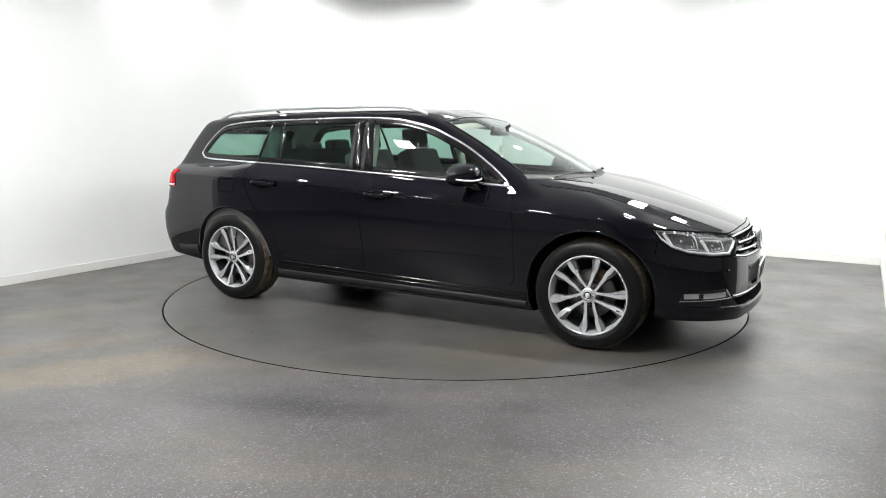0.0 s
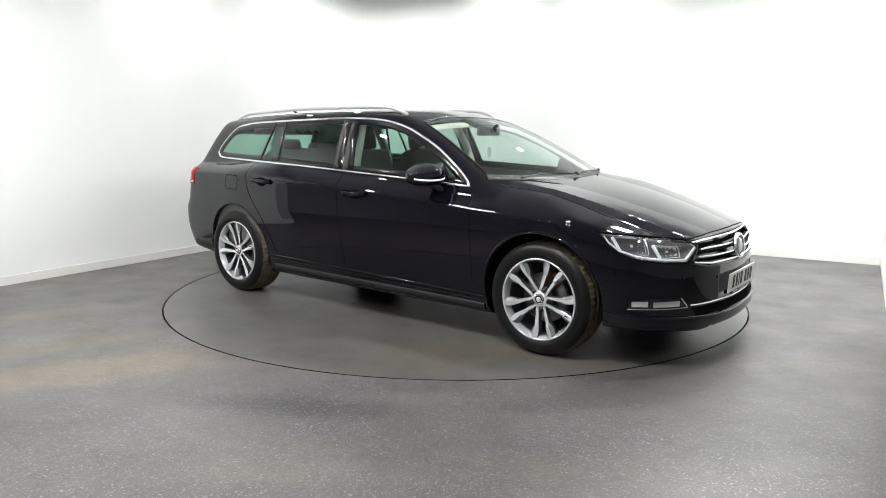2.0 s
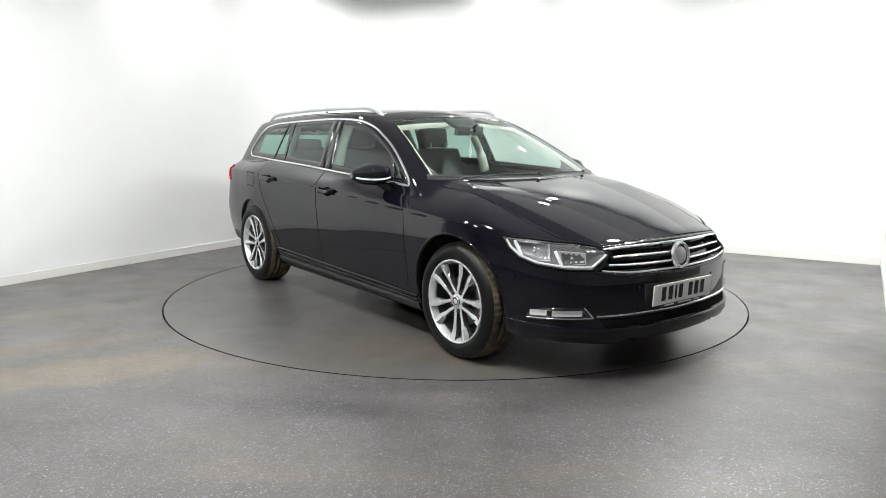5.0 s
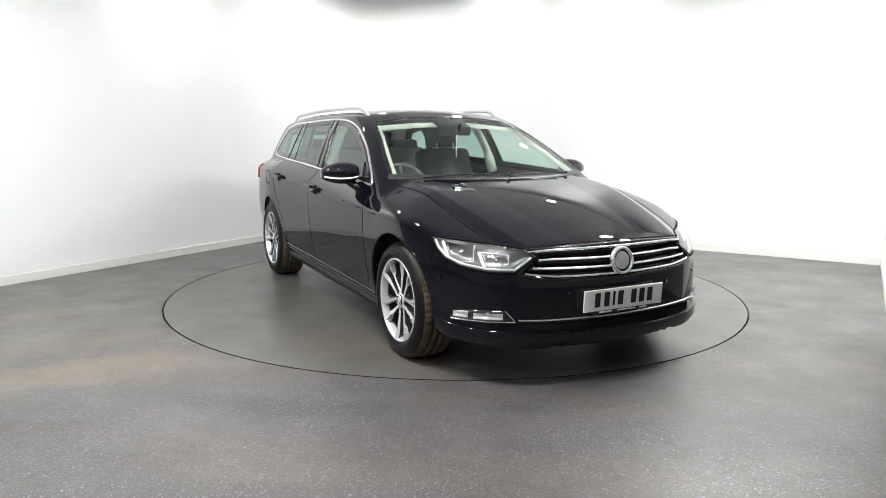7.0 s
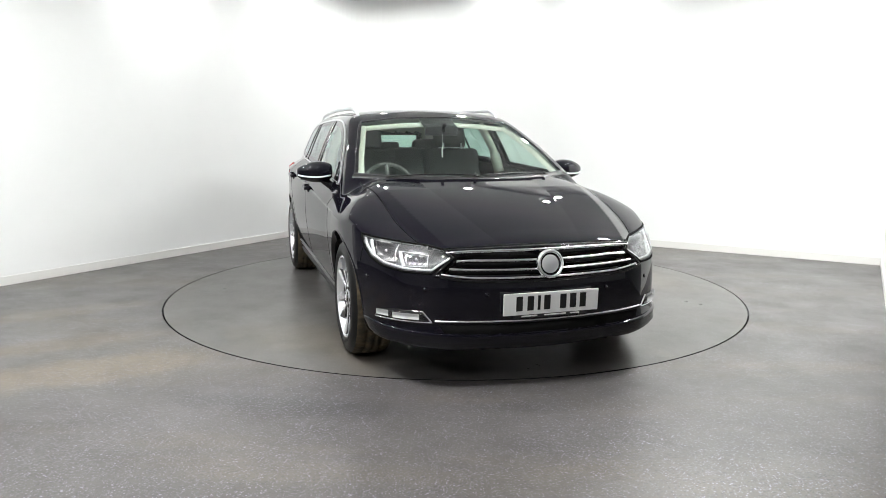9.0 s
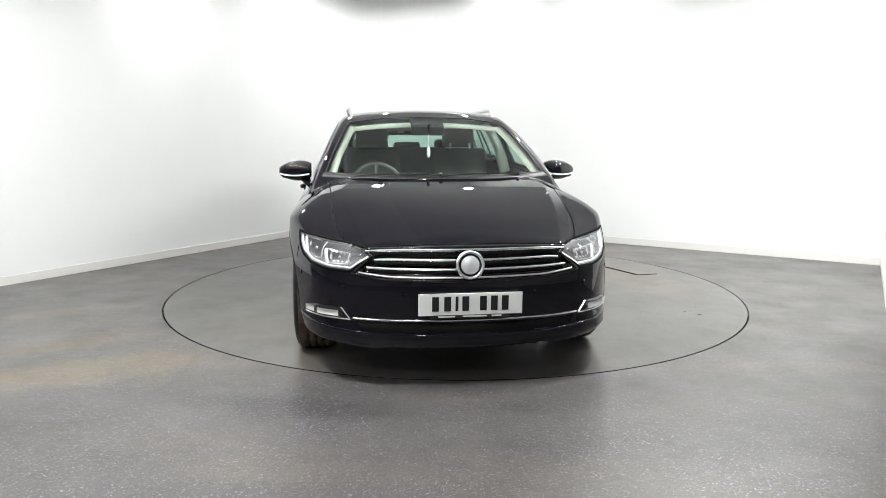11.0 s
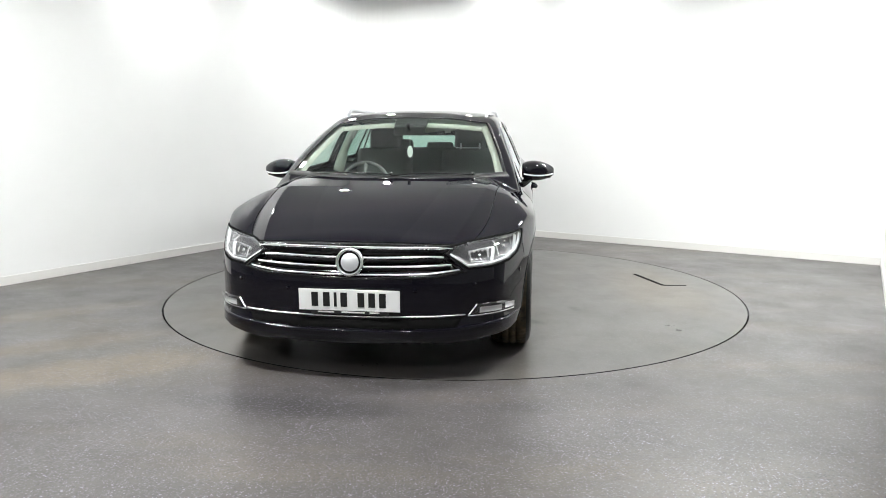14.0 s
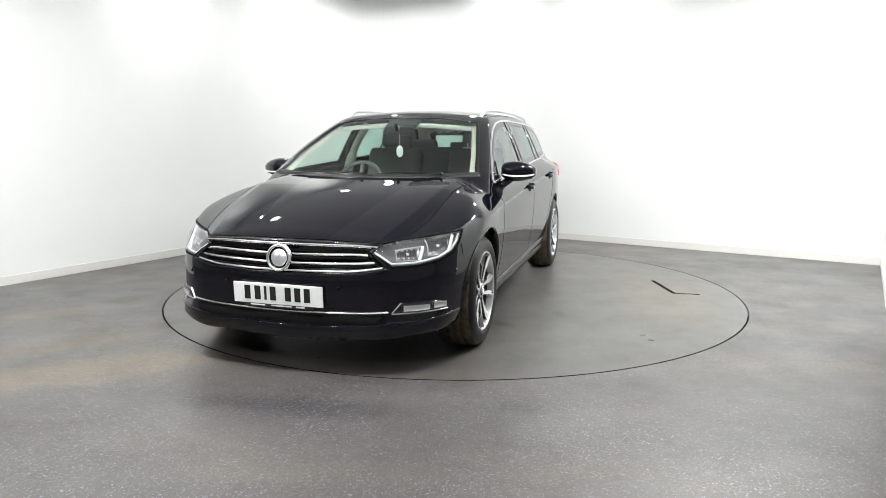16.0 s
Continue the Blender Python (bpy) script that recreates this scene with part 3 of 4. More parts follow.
def panel_of(C):
    """The panel that each face of the shell belongs to."""
    x, y, z = C.T
    out = np.full(len(C), "body", dtype="U16")
    for sign in (-1, 1):
        on = (y * sign > 0.3) & (z < belt_z(x) + 0.02)

        def line(pts):
            p = sorted(pts, key=lambda q: q[1])
            return np.interp(z, [q[1] for q in p], [q[0] for q in p])
        f, m, r = line(DOOR_FRONT), line(DOOR_CENTRE), line(DOOR_REAR)
        out[on & (x < f) & (x >= m) & (z > 0.325)] = "front%d" % sign
        out[on & (x < m) & (x >= r) & (z > 0.335)] = "rear%d" % sign
        out[on & (x >= f) & (x < 2.1) & (z > 0.25)] = "wing%d" % sign
    out[(x > 1.03) & (x < 2.17) & (np.abs(y) < bonnet_edge(x)) & (z > 0.70)] = "bonnet"
    out[((x > 1.768) & (z < 0.612)) | ((x > 2.05) & (z < 0.70))] = "front_bumper"
    out[(x < -1.8) & (z < 0.62)] = "rear_bumper"
    out[(x < -1.98) & (np.abs(y) < 0.62) & (z >= 0.62)] = "tailgate"
    return out


def build_shell(car):
    P = GRID.copy()
    for ax in (AXLE, -AXLE):       # snap the nearest points onto the wheel arches
        dx, dz = P[..., 0] - ax, P[..., 2] - HUB_Z
        r = np.hypot(dx, dz)
        near = (np.abs(r - ARCH_R) < 0.011) & (np.abs(P[..., 1]) > 0.6)
        f = np.where(near, ARCH_R / np.maximum(r, 1e-6), 1.0)
        P[..., 0], P[..., 2] = ax + dx * f, HUB_Z + dz * f
    F, C = shell_faces(P)
    keep = ~(opened(C) | windows(C, 0.016) | lamps(C, 0.001))
    F, C = F[keep], C[keep]
    V = P.reshape(-1, 3)
    slope = normal(V)
    a, b, c = V[F[:, 0]], V[F[:, 1]], V[F[:, 2]]
    if np.sum(np.cross(b - a, c - a) * slope[F[:, 0]], axis=1).mean() < 0:
        F = F[:, ::-1]
    which = panel_of(C)
    for name in PANELS:
        sel = F[which == name]
        if len(sel):
            used, inv = np.unique(sel, return_inverse=True)
            ob = part(PANELS[name], (V[used], inv.reshape(sel.shape)), PAINT, car, "glossy blue-black metallic paintwork" if name == "body" else "")
            ob.data.normals_split_custom_set_from_vertices([tuple(q) for q in slope[used]])
    # lining of the cabin, set inward
    Q = GRID.reshape(-1, 3)
    Q = Q - normal(Q) * 0.035
    F, C = shell_faces(GRID)
    x, y, z = C.T
    cabin = (x > -2.2) & (x < 1.0) & (z > 0.35)
    up = cabin & (z > belt_z(x) - 0.02) & ~windows(C, -0.012) & (z > 0.93)
    V, G = compact(Q, F[up])
    part("headlining", (V, G[:, ::-1]), BEIGE, car, "pale beige cloth headlining and pillar trim")
    low = cabin & (z <= belt_z(x) + 0.01) & (np.abs(y) > 0.5)
    V, G = compact(Q, F[low])
    part("door_lining", (V, G[:, ::-1]), CABIN, car, "charcoal inner door panels")


def arches(car):
    for ax in (AXLE, -AXLE):
        a = np.radians(np.linspace(-14, 194, 60))
        st = np.stack([ax + ARCH_R * np.cos(a), HUB_Z + ARCH_R * np.sin(a)], -1)
        st = st[st[:, 1] > 0.235]
        p, n = RIGHT.throw(np.stack([st[:, 0] * RIGHT.u[0], st[:, 1]], -1))
        # rounded lip, then the liner inward
        verts, faces = [], []
        rows = ((0.010, -0.004, 0), (0.006, 0.0015, 0), (-0.002, 0.002, 0), (-0.006, -0.006, 0), (-0.005, -0.05, 0))
        for q, nn in zip(p, n):
            rad = np.array((q[0] - ax, 0, q[2] - HUB_Z))
            rad /= np.linalg.norm(rad)
            for r, o, _ in rows:
                verts.append(q + rad * r + np.array((0, -1.0, 0)) * o)
        k = len(rows)
        for i in range(len(p) - 1):
            for c in range(k - 1):
                faces.append((i * k + c, i * k + c + 1, (i + 1) * k + c + 1, (i + 1) * k + c))
        both("arch_lip", (verts, faces), PAINT, car)
        verts, faces = [], []
        for q in p:
            for y in (q[1] + 0.03, -0.50):
                rad = np.array((q[0] - ax, 0, q[2] - HUB_Z)) * 1.02
                verts.append((ax + rad[0], y, HUB_Z + rad[2]))
        m = len(p)
        for i in range(m - 1):
            faces.append((i * 2, i * 2 + 2, i * 2 + 3, i * 2 + 1))
        c = len(verts)
        verts.append((ax, -0.50, HUB_Z - 0.1))
        faces += [(i * 2 + 1, i * 2 + 3, c) for i in range(m - 1)]
        both("arch_liner", (verts, faces), PLASTIC, car, "black plastic wheel arch liner")


def rx(points):
    """Side-view points (x, z) as board coordinates of the right side."""
    return [(float(x * RIGHT.u[0]), float(z)) for x, z in points]


def side_windows(car):
    cuts = [[(-1.86, 1.0), (-1.222, 1.0), (-1.160, 1.42), (-1.9, 1.42)],
            [(-1.205, 1.0), (-0.995, 1.0), (-1.040, 1.42), (-1.143, 1.42)],
            [(-0.978, 0.9), (-0.33, 0.9), (-0.385, 1.42), (-1.022, 1.42)],
            [(-0.135, 0.9), (0.70, 0.9), (0.60, 1.2), (0.0, 1.42), (-0.24, 1.42)],
            [(0.716, 0.9), (0.90, 0.9), (0.90, 1.0), (0.62, 1.2)]]
    names = ("quarter_window", "rear_door_vent", "rear_door_window", "front_door_window", "front_quarter_window")
    inner = shrink(SIDE, 0.028)
    for name, cut in zip(names, cuts):
        poly = clip(inner, cut)
        mat = GLASS if "front" in name else DARKGLASS
        both(name, patch(RIGHT, rx(poly), 0.0015, 0.05), mat, car, "green-tinted side glass")
    # black seal inside the bright frame, and the black pillars between the panes
    both("window_seal", lay(RIGHT, rx(shrink(SIDE, 0.022)), 0.048, 0.003, True), GLOSSBLACK, car, "gloss black window surround")
    both("window_trim", lay(RIGHT, rx(SIDE), 0.0165, 0.009, True), CHROME, car, "bright chrome strip framing the side windows")
    for line, width in (([(-1.213, 1.055), (-1.151, 1.345)], 0.02), ([(-0.987, 1.045), (-1.031, 1.35)], 0.02), ([(0.708, 0.955), (0.62, 1.07)], 0.022)):
        both("window_bar", lay(RIGHT, rx(line), width, 0.006), GLOSSBLACK, car)
    pillar = clip(shrink(SIDE, 0.01), [(-0.335, 0.9), (-0.242, 0.9), (-0.317, 1.42), (-0.39, 1.42)])
    both("pillar_cover", patch(RIGHT, rx(pillar), 0.006, 0.04, 0.008), GLOSSBLACK, car, "gloss black door pillar cover")
    pillar = clip(shrink(SIDE, 0.01), [(-0.232, 0.9), (-0.13, 0.9), (-0.238, 1.42), (-0.307, 1.42)])
    both("pillar_cover", patch(RIGHT, rx(pillar), 0.006, 0.04, 0.008), GLOSSBLACK, car, "gloss black door pillar cover")


def clip(poly, cut):
    """The part of a polygon inside a convex one."""
    area = sum(cut[i][0] * cut[(i + 1) % len(cut)][1] - cut[(i + 1) % len(cut)][0] * cut[i][1] for i in range(len(cut)))
    if area < 0:
        cut = cut[::-1]
    out = [tuple(map(float, p)) for p in poly]
    for i in range(len(cut)):
        a, b = cut[i], cut[(i + 1) % len(cut)]

        def side(p):
            return (b[0] - a[0]) * (p[1] - a[1]) - (b[1] - a[1]) * (p[0] - a[0])
        new_out = []
        for j in range(len(out)):
            p, q = out[j], out[(j + 1) % len(out)]
            sp, sq = side(p), side(q)
            if sp >= 0:
                new_out.append(p)
            if sp * sq < 0:
                t = sp / (sp - sq)
                new_out.append((p[0] + (q[0] - p[0]) * t, p[1] + (q[1] - p[1]) * t))
        out = new_out
    clean = [out[0]]
    for p in out[1:]:
        if math.hypot(p[0] - clean[-1][0], p[1] - clean[-1][1]) > 1e-4:
            clean.append(p)
    return clean


def fy(points):
    return [(float(y * FRONT.u[1]), float(z)) for y, z in points]


def by(points):
    return [(float(y * BACK.u[1]), float(z)) for y, z in points]


def screens(car):
    part("windscreen", patch(FRONT, fy(shrink(SCREEN, 0.006)), 0.0015, 0.04), SCREENGLASS, car, "lightly green-tinted curved windscreen")
    part("windscreen_seal", lay(FRONT, fy(shrink(SCREEN, 0.008)), 0.024, 0.003, True), GLOSSBLACK, car, "black windscreen edge band")
    part("rear_window", patch(BACK, by(shrink(BACKLIGHT, 0.006)), 0.0015, 0.04), DARKGLASS, car, "tinted tailgate window")
    part("rear_window_seal", lay(BACK, by(shrink(BACKLIGHT, 0.02)), 0.05, 0.003, True), GLOSSBLACK, car)
    # cowl under the screen and the wipers on it
    p, n = FRONT.throw(fy([(y, 0.985 + 0.012 * (y / 0.7) ** 2) for y in np.linspace(-0.74, 0.74, 40)]), 0.0)
    part("cowl", strip(p, n, 0.055, 0.005), PLASTIC, car, "black plastic cowl panel under the windscreen")
    for y0, y1 in ((-0.56, 0.0), (0.0, 0.52)):
        arm = [FRONT.throw(fy([(y0 + (y1 - y0) * u, 0.984 + 0.012 * math.sin(math.pi * u) + 0.006 * u)]), 0.011)[0][0] for u in np.linspace(0, 1, 16)]
        w = part("wiper", tube(arm, 0.0045, 6), PLASTIC, car, "black flat wiper blade and arm")
        part("pivot", tube([arm[-1], arm[-1] + np.array((0.006, 0, 0.012))], 0.011, 10), PLASTIC, w)


def headlamps(car):
    for sign in (1, -1):
        def put(name, mesh, mat, parent, label=""):
            return part(name, mesh if sign > 0 else mirrored(mesh), mat, parent, label)
        st, faces = fill(shrink(HEADLAMP, 0.004), 0.02)
        p, n = DIAGONAL.throw(st)
        d = np.clip(np.array([distance_to_edge(q, HEADLAMP) for q in st]) / 0.035, 0, 1)
        bowl = p + DIAGONAL.way * (0.045 * d * d * (3 - 2 * d))[:, None]
        lamp = put("headlamp", ([tuple(q) for q in bowl], faces), LAMPGREY, car, "clear-lensed headlamp with grey housing and chrome reflectors")
        put("rim", lay(DIAGONAL, shrink(HEADLAMP, -0.001), 0.012, 0.003, True, 0.0, 0.012), GAP, lamp)
        put("lens", patch(DIAGONAL, HEADLAMP, 0.002, 0.03, 0.01), LENS, lamp, "clear plastic lens")

        def at(u, v, deep):
            q, nn = DIAGONAL.throw([(u, v)])
            return q[0] + DIAGONAL.way * deep
        H = HEADLAMP
        # light guide along the lower edge and up to the grille corner, and one along the outer edge
        low = [H[4], H[5], H[6], H[7], H[8], H[9], H[10], H[0]]
        low = [tuple(q) for q in inset_line(low, H, 0.013)]
        q, nn = DIAGONAL.throw(dense(low, 0.012, False))
        put("light_guide", strip(q + DIAGONAL.way * 0.012, nn, 0.011, 0.004), FROST, lamp, "frosted white daytime light strip")
        top = [tuple(q) for q in inset_line([H[0], H[1], H[2], H[3], H[4]], H, 0.008)]
        q, nn = DIAGONAL.throw(dense(top, 0.012, False))
        put("bezel", strip(q + DIAGONAL.way * 0.012, nn, 0.008, 0.004), REFLECTOR, lamp)
        # two reflector cells with a slanted bright frame and a bulb
        u0, u1 = H[0][0], H[5][0]
        for fa, fb, lo, hi, lean in ((0.13, 0.44, 0.620, 0.714, -0.050), (0.50, 0.76, 0.604, 0.672, -0.035)):
            a, b = u0 + (u1 - u0) * fa, u0 + (u1 - u0) * fb
            k = 1 if u1 > u0 else -1
            cell = [(a, hi), (b, hi - 0.012), (b - k * lean * 0.2, lo + 0.004), (a - k * lean, lo)]
            q, nn = DIAGONAL.throw(dense(cell, 0.012))
            put("bezel", strip(q + DIAGONAL.way * 0.024, nn, 0.005, 0.003, True), REFLECTOR, lamp)
            q, nn = DIAGONAL.throw(dense([cell[0], cell[3]], 0.012, False))
            put("light_bar", strip(q + DIAGONAL.way * 0.018, nn, 0.017, 0.005), FROST, lamp, "slanted frosted light bar")
            stc, fc = fill(shrink(cell, 0.006), 0.008)
            mid = np.mean(cell, axis=0)
            qq, _ = DIAGONAL.throw(stc)
            r = np.array([distance_to_edge(s, cell) for s in stc])
            depth = 0.028 + 0.035 * np.clip(r / 0.035, 0, 1) ** 0.6
            flute = 0.005 * np.cos(np.array([s[0] for s in stc]) * 2 * math.pi / 0.026)
            put("reflector", ([tuple(v) for v in qq + DIAGONAL.way * (depth + flute)[:, None]], fc), REFLECTOR, lamp, "fluted chrome reflector bowl")
            c = at(mid[0], mid[1], 0.042)
            put("bulb", ball(c, 0.008), REFLECTOR, lamp)


def ball(c, r, squash=(1, 1, 1), n=12):
    bm = bmesh.new()
    bmesh.ops.create_uvsphere(bm, u_segments=n, v_segments=max(6, n // 2 + 2), radius=r)
    v = [tuple(np.array(q.co) * squash + np.array(c)) for q in bm.verts]
    bm.verts.index_update()
    f = [tuple(x.index for x in q.verts) for q in bm.faces]
    bm.free()
    return v, f


def distance_to_edge(p, poly):
    best = 9.0
    for i in range(len(poly)):
        a, b = poly[i], poly[(i + 1) % len(poly)]
        ex, ez = b[0] - a[0], b[1] - a[1]
        t = max(0, min(1, ((p[0] - a[0]) * ex + (p[1] - a[1]) * ez) / (ex * ex + ez * ez + 1e-12)))
        best = min(best, math.hypot(p[0] - a[0] - t * ex, p[1] - a[1] - t * ez))
    return best


def inset_line(line, poly, d):
    """The given corners of a polygon, moved inward."""
    moved = shrink(poly, d)
    return [moved[min(range(len(poly)), key=lambda i: math.hypot(poly[i][0] - q[0], poly[i][1] - q[1]))] for q in line]


def grille(car):
    st, faces = fill(fy(shrink(GRILLE, 0.002)), 0.03)
    p, n = FRONT.throw(st)
    d = np.clip(np.array([distance_to_edge(q, fy(GRILLE)) for q in st]) / 0.02, 0, 1)
    g = part("grille", ([tuple(q) for q in p - np.array((1.0, 0, 0)) * (0.05 * d)[:, None]], faces), GLOSSBLACK, car, "black radiator grille with four bright chrome bars")
    part("frame", lay(FRONT, fy(shrink(GRILLE, -0.002)), 0.014, 0.003, True, 0.0, 0.015), GLOSSBLACK, g)
    for half0, half1, z0, z1, ends in ((0.508, 0.50, 0.679, 0.686, 0), (0.468, 0.46, 0.640, 0.645, 1), (0.505, 0.42, 0.604, 0.601, 2), (0.545, 0.42, 0.578, 0.562, 3)):
        pts = []
        for y in np.linspace(-half0, half0, 60):
            a = abs(y)
            z = z1 + (z0 - z1) * max(0, (a - 0.38) / (half0 - 0.38)) ** 1.3 if a > 0.38 else z1
            pts.append((y, z - 0.006 * (1 - (a / half0) ** 2) if ends else z))
        q, nn = FRONT.throw(fy(pts), -0.002)
        part("grille_bar", strip(q, nn, 0.0115, 0.006), CHROME, g, "bright chrome grille bar")
        q2, nn2 = FRONT.throw(fy([(y, z - 0.012) for y, z in pts]), -0.03)
        part("slat", strip(q2, nn2, 0.018, 0.004), GAP, g)
    # round badge: ring, dark ground and plain slanting bars
    c, nn = FRONT.throw(fy([(0.0, 0.615)]), 0.006)
    tilt = pose(0, 0, 0, 0, -8, 0)
    m = Matrix.Translation(c[0]) @ tilt @ pose(0, 0, 0, 0, 0, 90)
    badge = part("badge", lathe([(0.0001, -0.004), (0.066, -0.004), (0.068, 0.012), (0.0001, 0.012)], 48), GLOSSBLACK, g, "round chrome-ringed badge", m=m)
    part("ring", lathe([(0.056, 0.0), (0.058, -0.014), (0.066, -0.017), (0.072, -0.010), (0.073, 0.006)], 56), CHROME, badge)
    part("disc", lathe([(0.0001, -0.012), (0.040, -0.011), (0.046, -0.004)], 40), SATIN, badge, "plain pale metal disc")


def front_bumper(car):
    # front plate
    c, nn = FRONT.throw(fy([(0.0, 0.428)]), 0.012)
    plate = part("number_plate", box((0.008, 0.52, 0.111), bevel=0.003), PLATE, car, "white front plate with black bars", flat=True, m=Matrix.Translation(c[0]) @ pose(0, 0, 0, 0, 3, 0))
    for y in (-0.176, -0.116, -0.070, -0.026, 0.062, 0.117, 0.172):
        part("bar", box((0.002, 0.014 if abs(y + 0.07) < 0.01 else 0.034, 0.074), (0.0048, y, 0.003)), INK, plate, flat=True)
    part("plate_holder", box((0.012, 0.40, 0.022), (-0.003, 0, -0.062), 0.003), PLASTIC, plate, flat=True)
    for y, w in ((-0.12, 0.085), (0.02, 0.12), (0.13, 0.05)):
        part("bar", box((0.002, w, 0.007), (0.0045, y, -0.062)), CARD, plate, flat=True)
    # lower intake, its bright strip and the lip under it
    intake = [(-0.56, 0.33), (0.56, 0.33), (0.52, 0.262), (0.40, 0.252), (-0.40, 0.252), (-0.52, 0.262)]
    # flat panel on the bumper; its depth is only shade put into the colour
    part("lower_intake", patch(FRONT, fy(intake), 0.002, 0.03, 0.004), GAP, car, "lower air intake, coloured near-black as a shaded recess")
    q, n = FRONT.throw(fy([(y, 0.342 + 0.03 * max(0, abs(y) - 0.42)) for y in np.linspace(-0.575, 0.575, 60)]), 0.002)
    part("bumper_strip", strip(q, n, 0.011, 0.006), CHROME, car, "thin chrome strip across the bumper")
    # blade under the intake, sweeping up round both corners
    turns = np.radians(np.linspace(-69, 69, 121))
    rise = np.clip((np.abs(np.degrees(turns)) - 27) / 40, 0, 1)
    top = 0.280 + 0.034 * rise ** 0.8
    foot = 0.226 + 0.010 * rise
    way = np.stack([np.cos(turns), np.sin(turns), np.zeros_like(turns)], -1)
    verts, faces = [], []
    for u, out in ((0.0, -0.004), (0.05, 0.010), (0.10, 0.012), (0.40, 0.004), (0.78, 0.008), (0.88, 0.008), (1.0, -0.006)):
        z = top + (foot - top) * u
        p = meet(np.stack([np.full(121, 1.45), np.zeros(121), z], -1), way)
        fade = np.clip((69 - np.abs(np.degrees(turns))) / 12, 0.15, 1)
        verts += [tuple(v) for v in p + way * (out * fade)[:, None]]
    for k in range(6):
        faces += [(k * 121 + i, k * 121 + 121 + i, k * 121 + 122 + i, k * 121 + 1 + i) for i in range(120)]
    part("bumper_blade", (verts, faces), PAINT, car, "body-coloured blade under the air intake")
    for sign in (1, -1):
        def put(name, mesh, mat, parent, label=""):
            return part(name, mesh if sign > 0 else mirrored(mesh), mat, parent, label)
        fog = put("fog_lamp", patch(DIAGONAL, FOG, 0.003, 0.02, 0.008), GLOSSBLACK, car, "fog lamp in a black recess with a chrome surround")
        q, n = DIAGONAL.throw(dense([FOG[3], FOG[4], FOG[5], FOG[6]], 0.012, False))
        put("trim", strip(q + n * 0.003, n, 0.008, 0.004), CHROME, fog)
        u0, u1 = FOG[0][0], FOG[4][0]
        for fa, fb, mat in ((0.05, 0.30, REFLECTOR), (0.38, 0.82, REFLECTOR)):
            a, b = u0 + (u1 - u0) * fa, u0 + (u1 - u0) * fb
            cell = [(a, 0.378), (b, 0.382), (b, 0.352), (a, 0.350)]
            stc, fc = fill(cell, 0.0055)
            rim = np.array([distance_to_edge(s, cell) for s in stc])
            qq, nq = DIAGONAL.throw(stc)
            qq = qq + nq * (0.0145 - 0.009 * np.clip(rim / 0.014, 0, 1))[:, None]
            wave = 0.0018 * np.cos(np.array([s[0] for s in stc]) * 2 * math.pi / 0.013)
            put("reflector", ([tuple(v) for v in qq + nq * wave[:, None]], fc), mat, fog)
        put("lens", patch(DIAGONAL, shrink(FOG, 0.006), 0.018, 0.03), LENS, fog)
    for y, z in ((-0.62, 0.50), (0.62, 0.50), (-0.33, 0.475), (0.33, 0.475)):
        q, n = FRONT.throw(fy([(y, z)]), 0.0)
        part("parking_sensor", tube([q[0], q[0] + n[0] * 0.003], 0.010, 14), PAINT, car)
    q, n = RIGHT.throw(rx([(1.83, 0.53)]), 0.0)
    both("parking_sensor", tube([q[0], q[0] + n[0] * 0.003], 0.010, 14), PAINT, car)


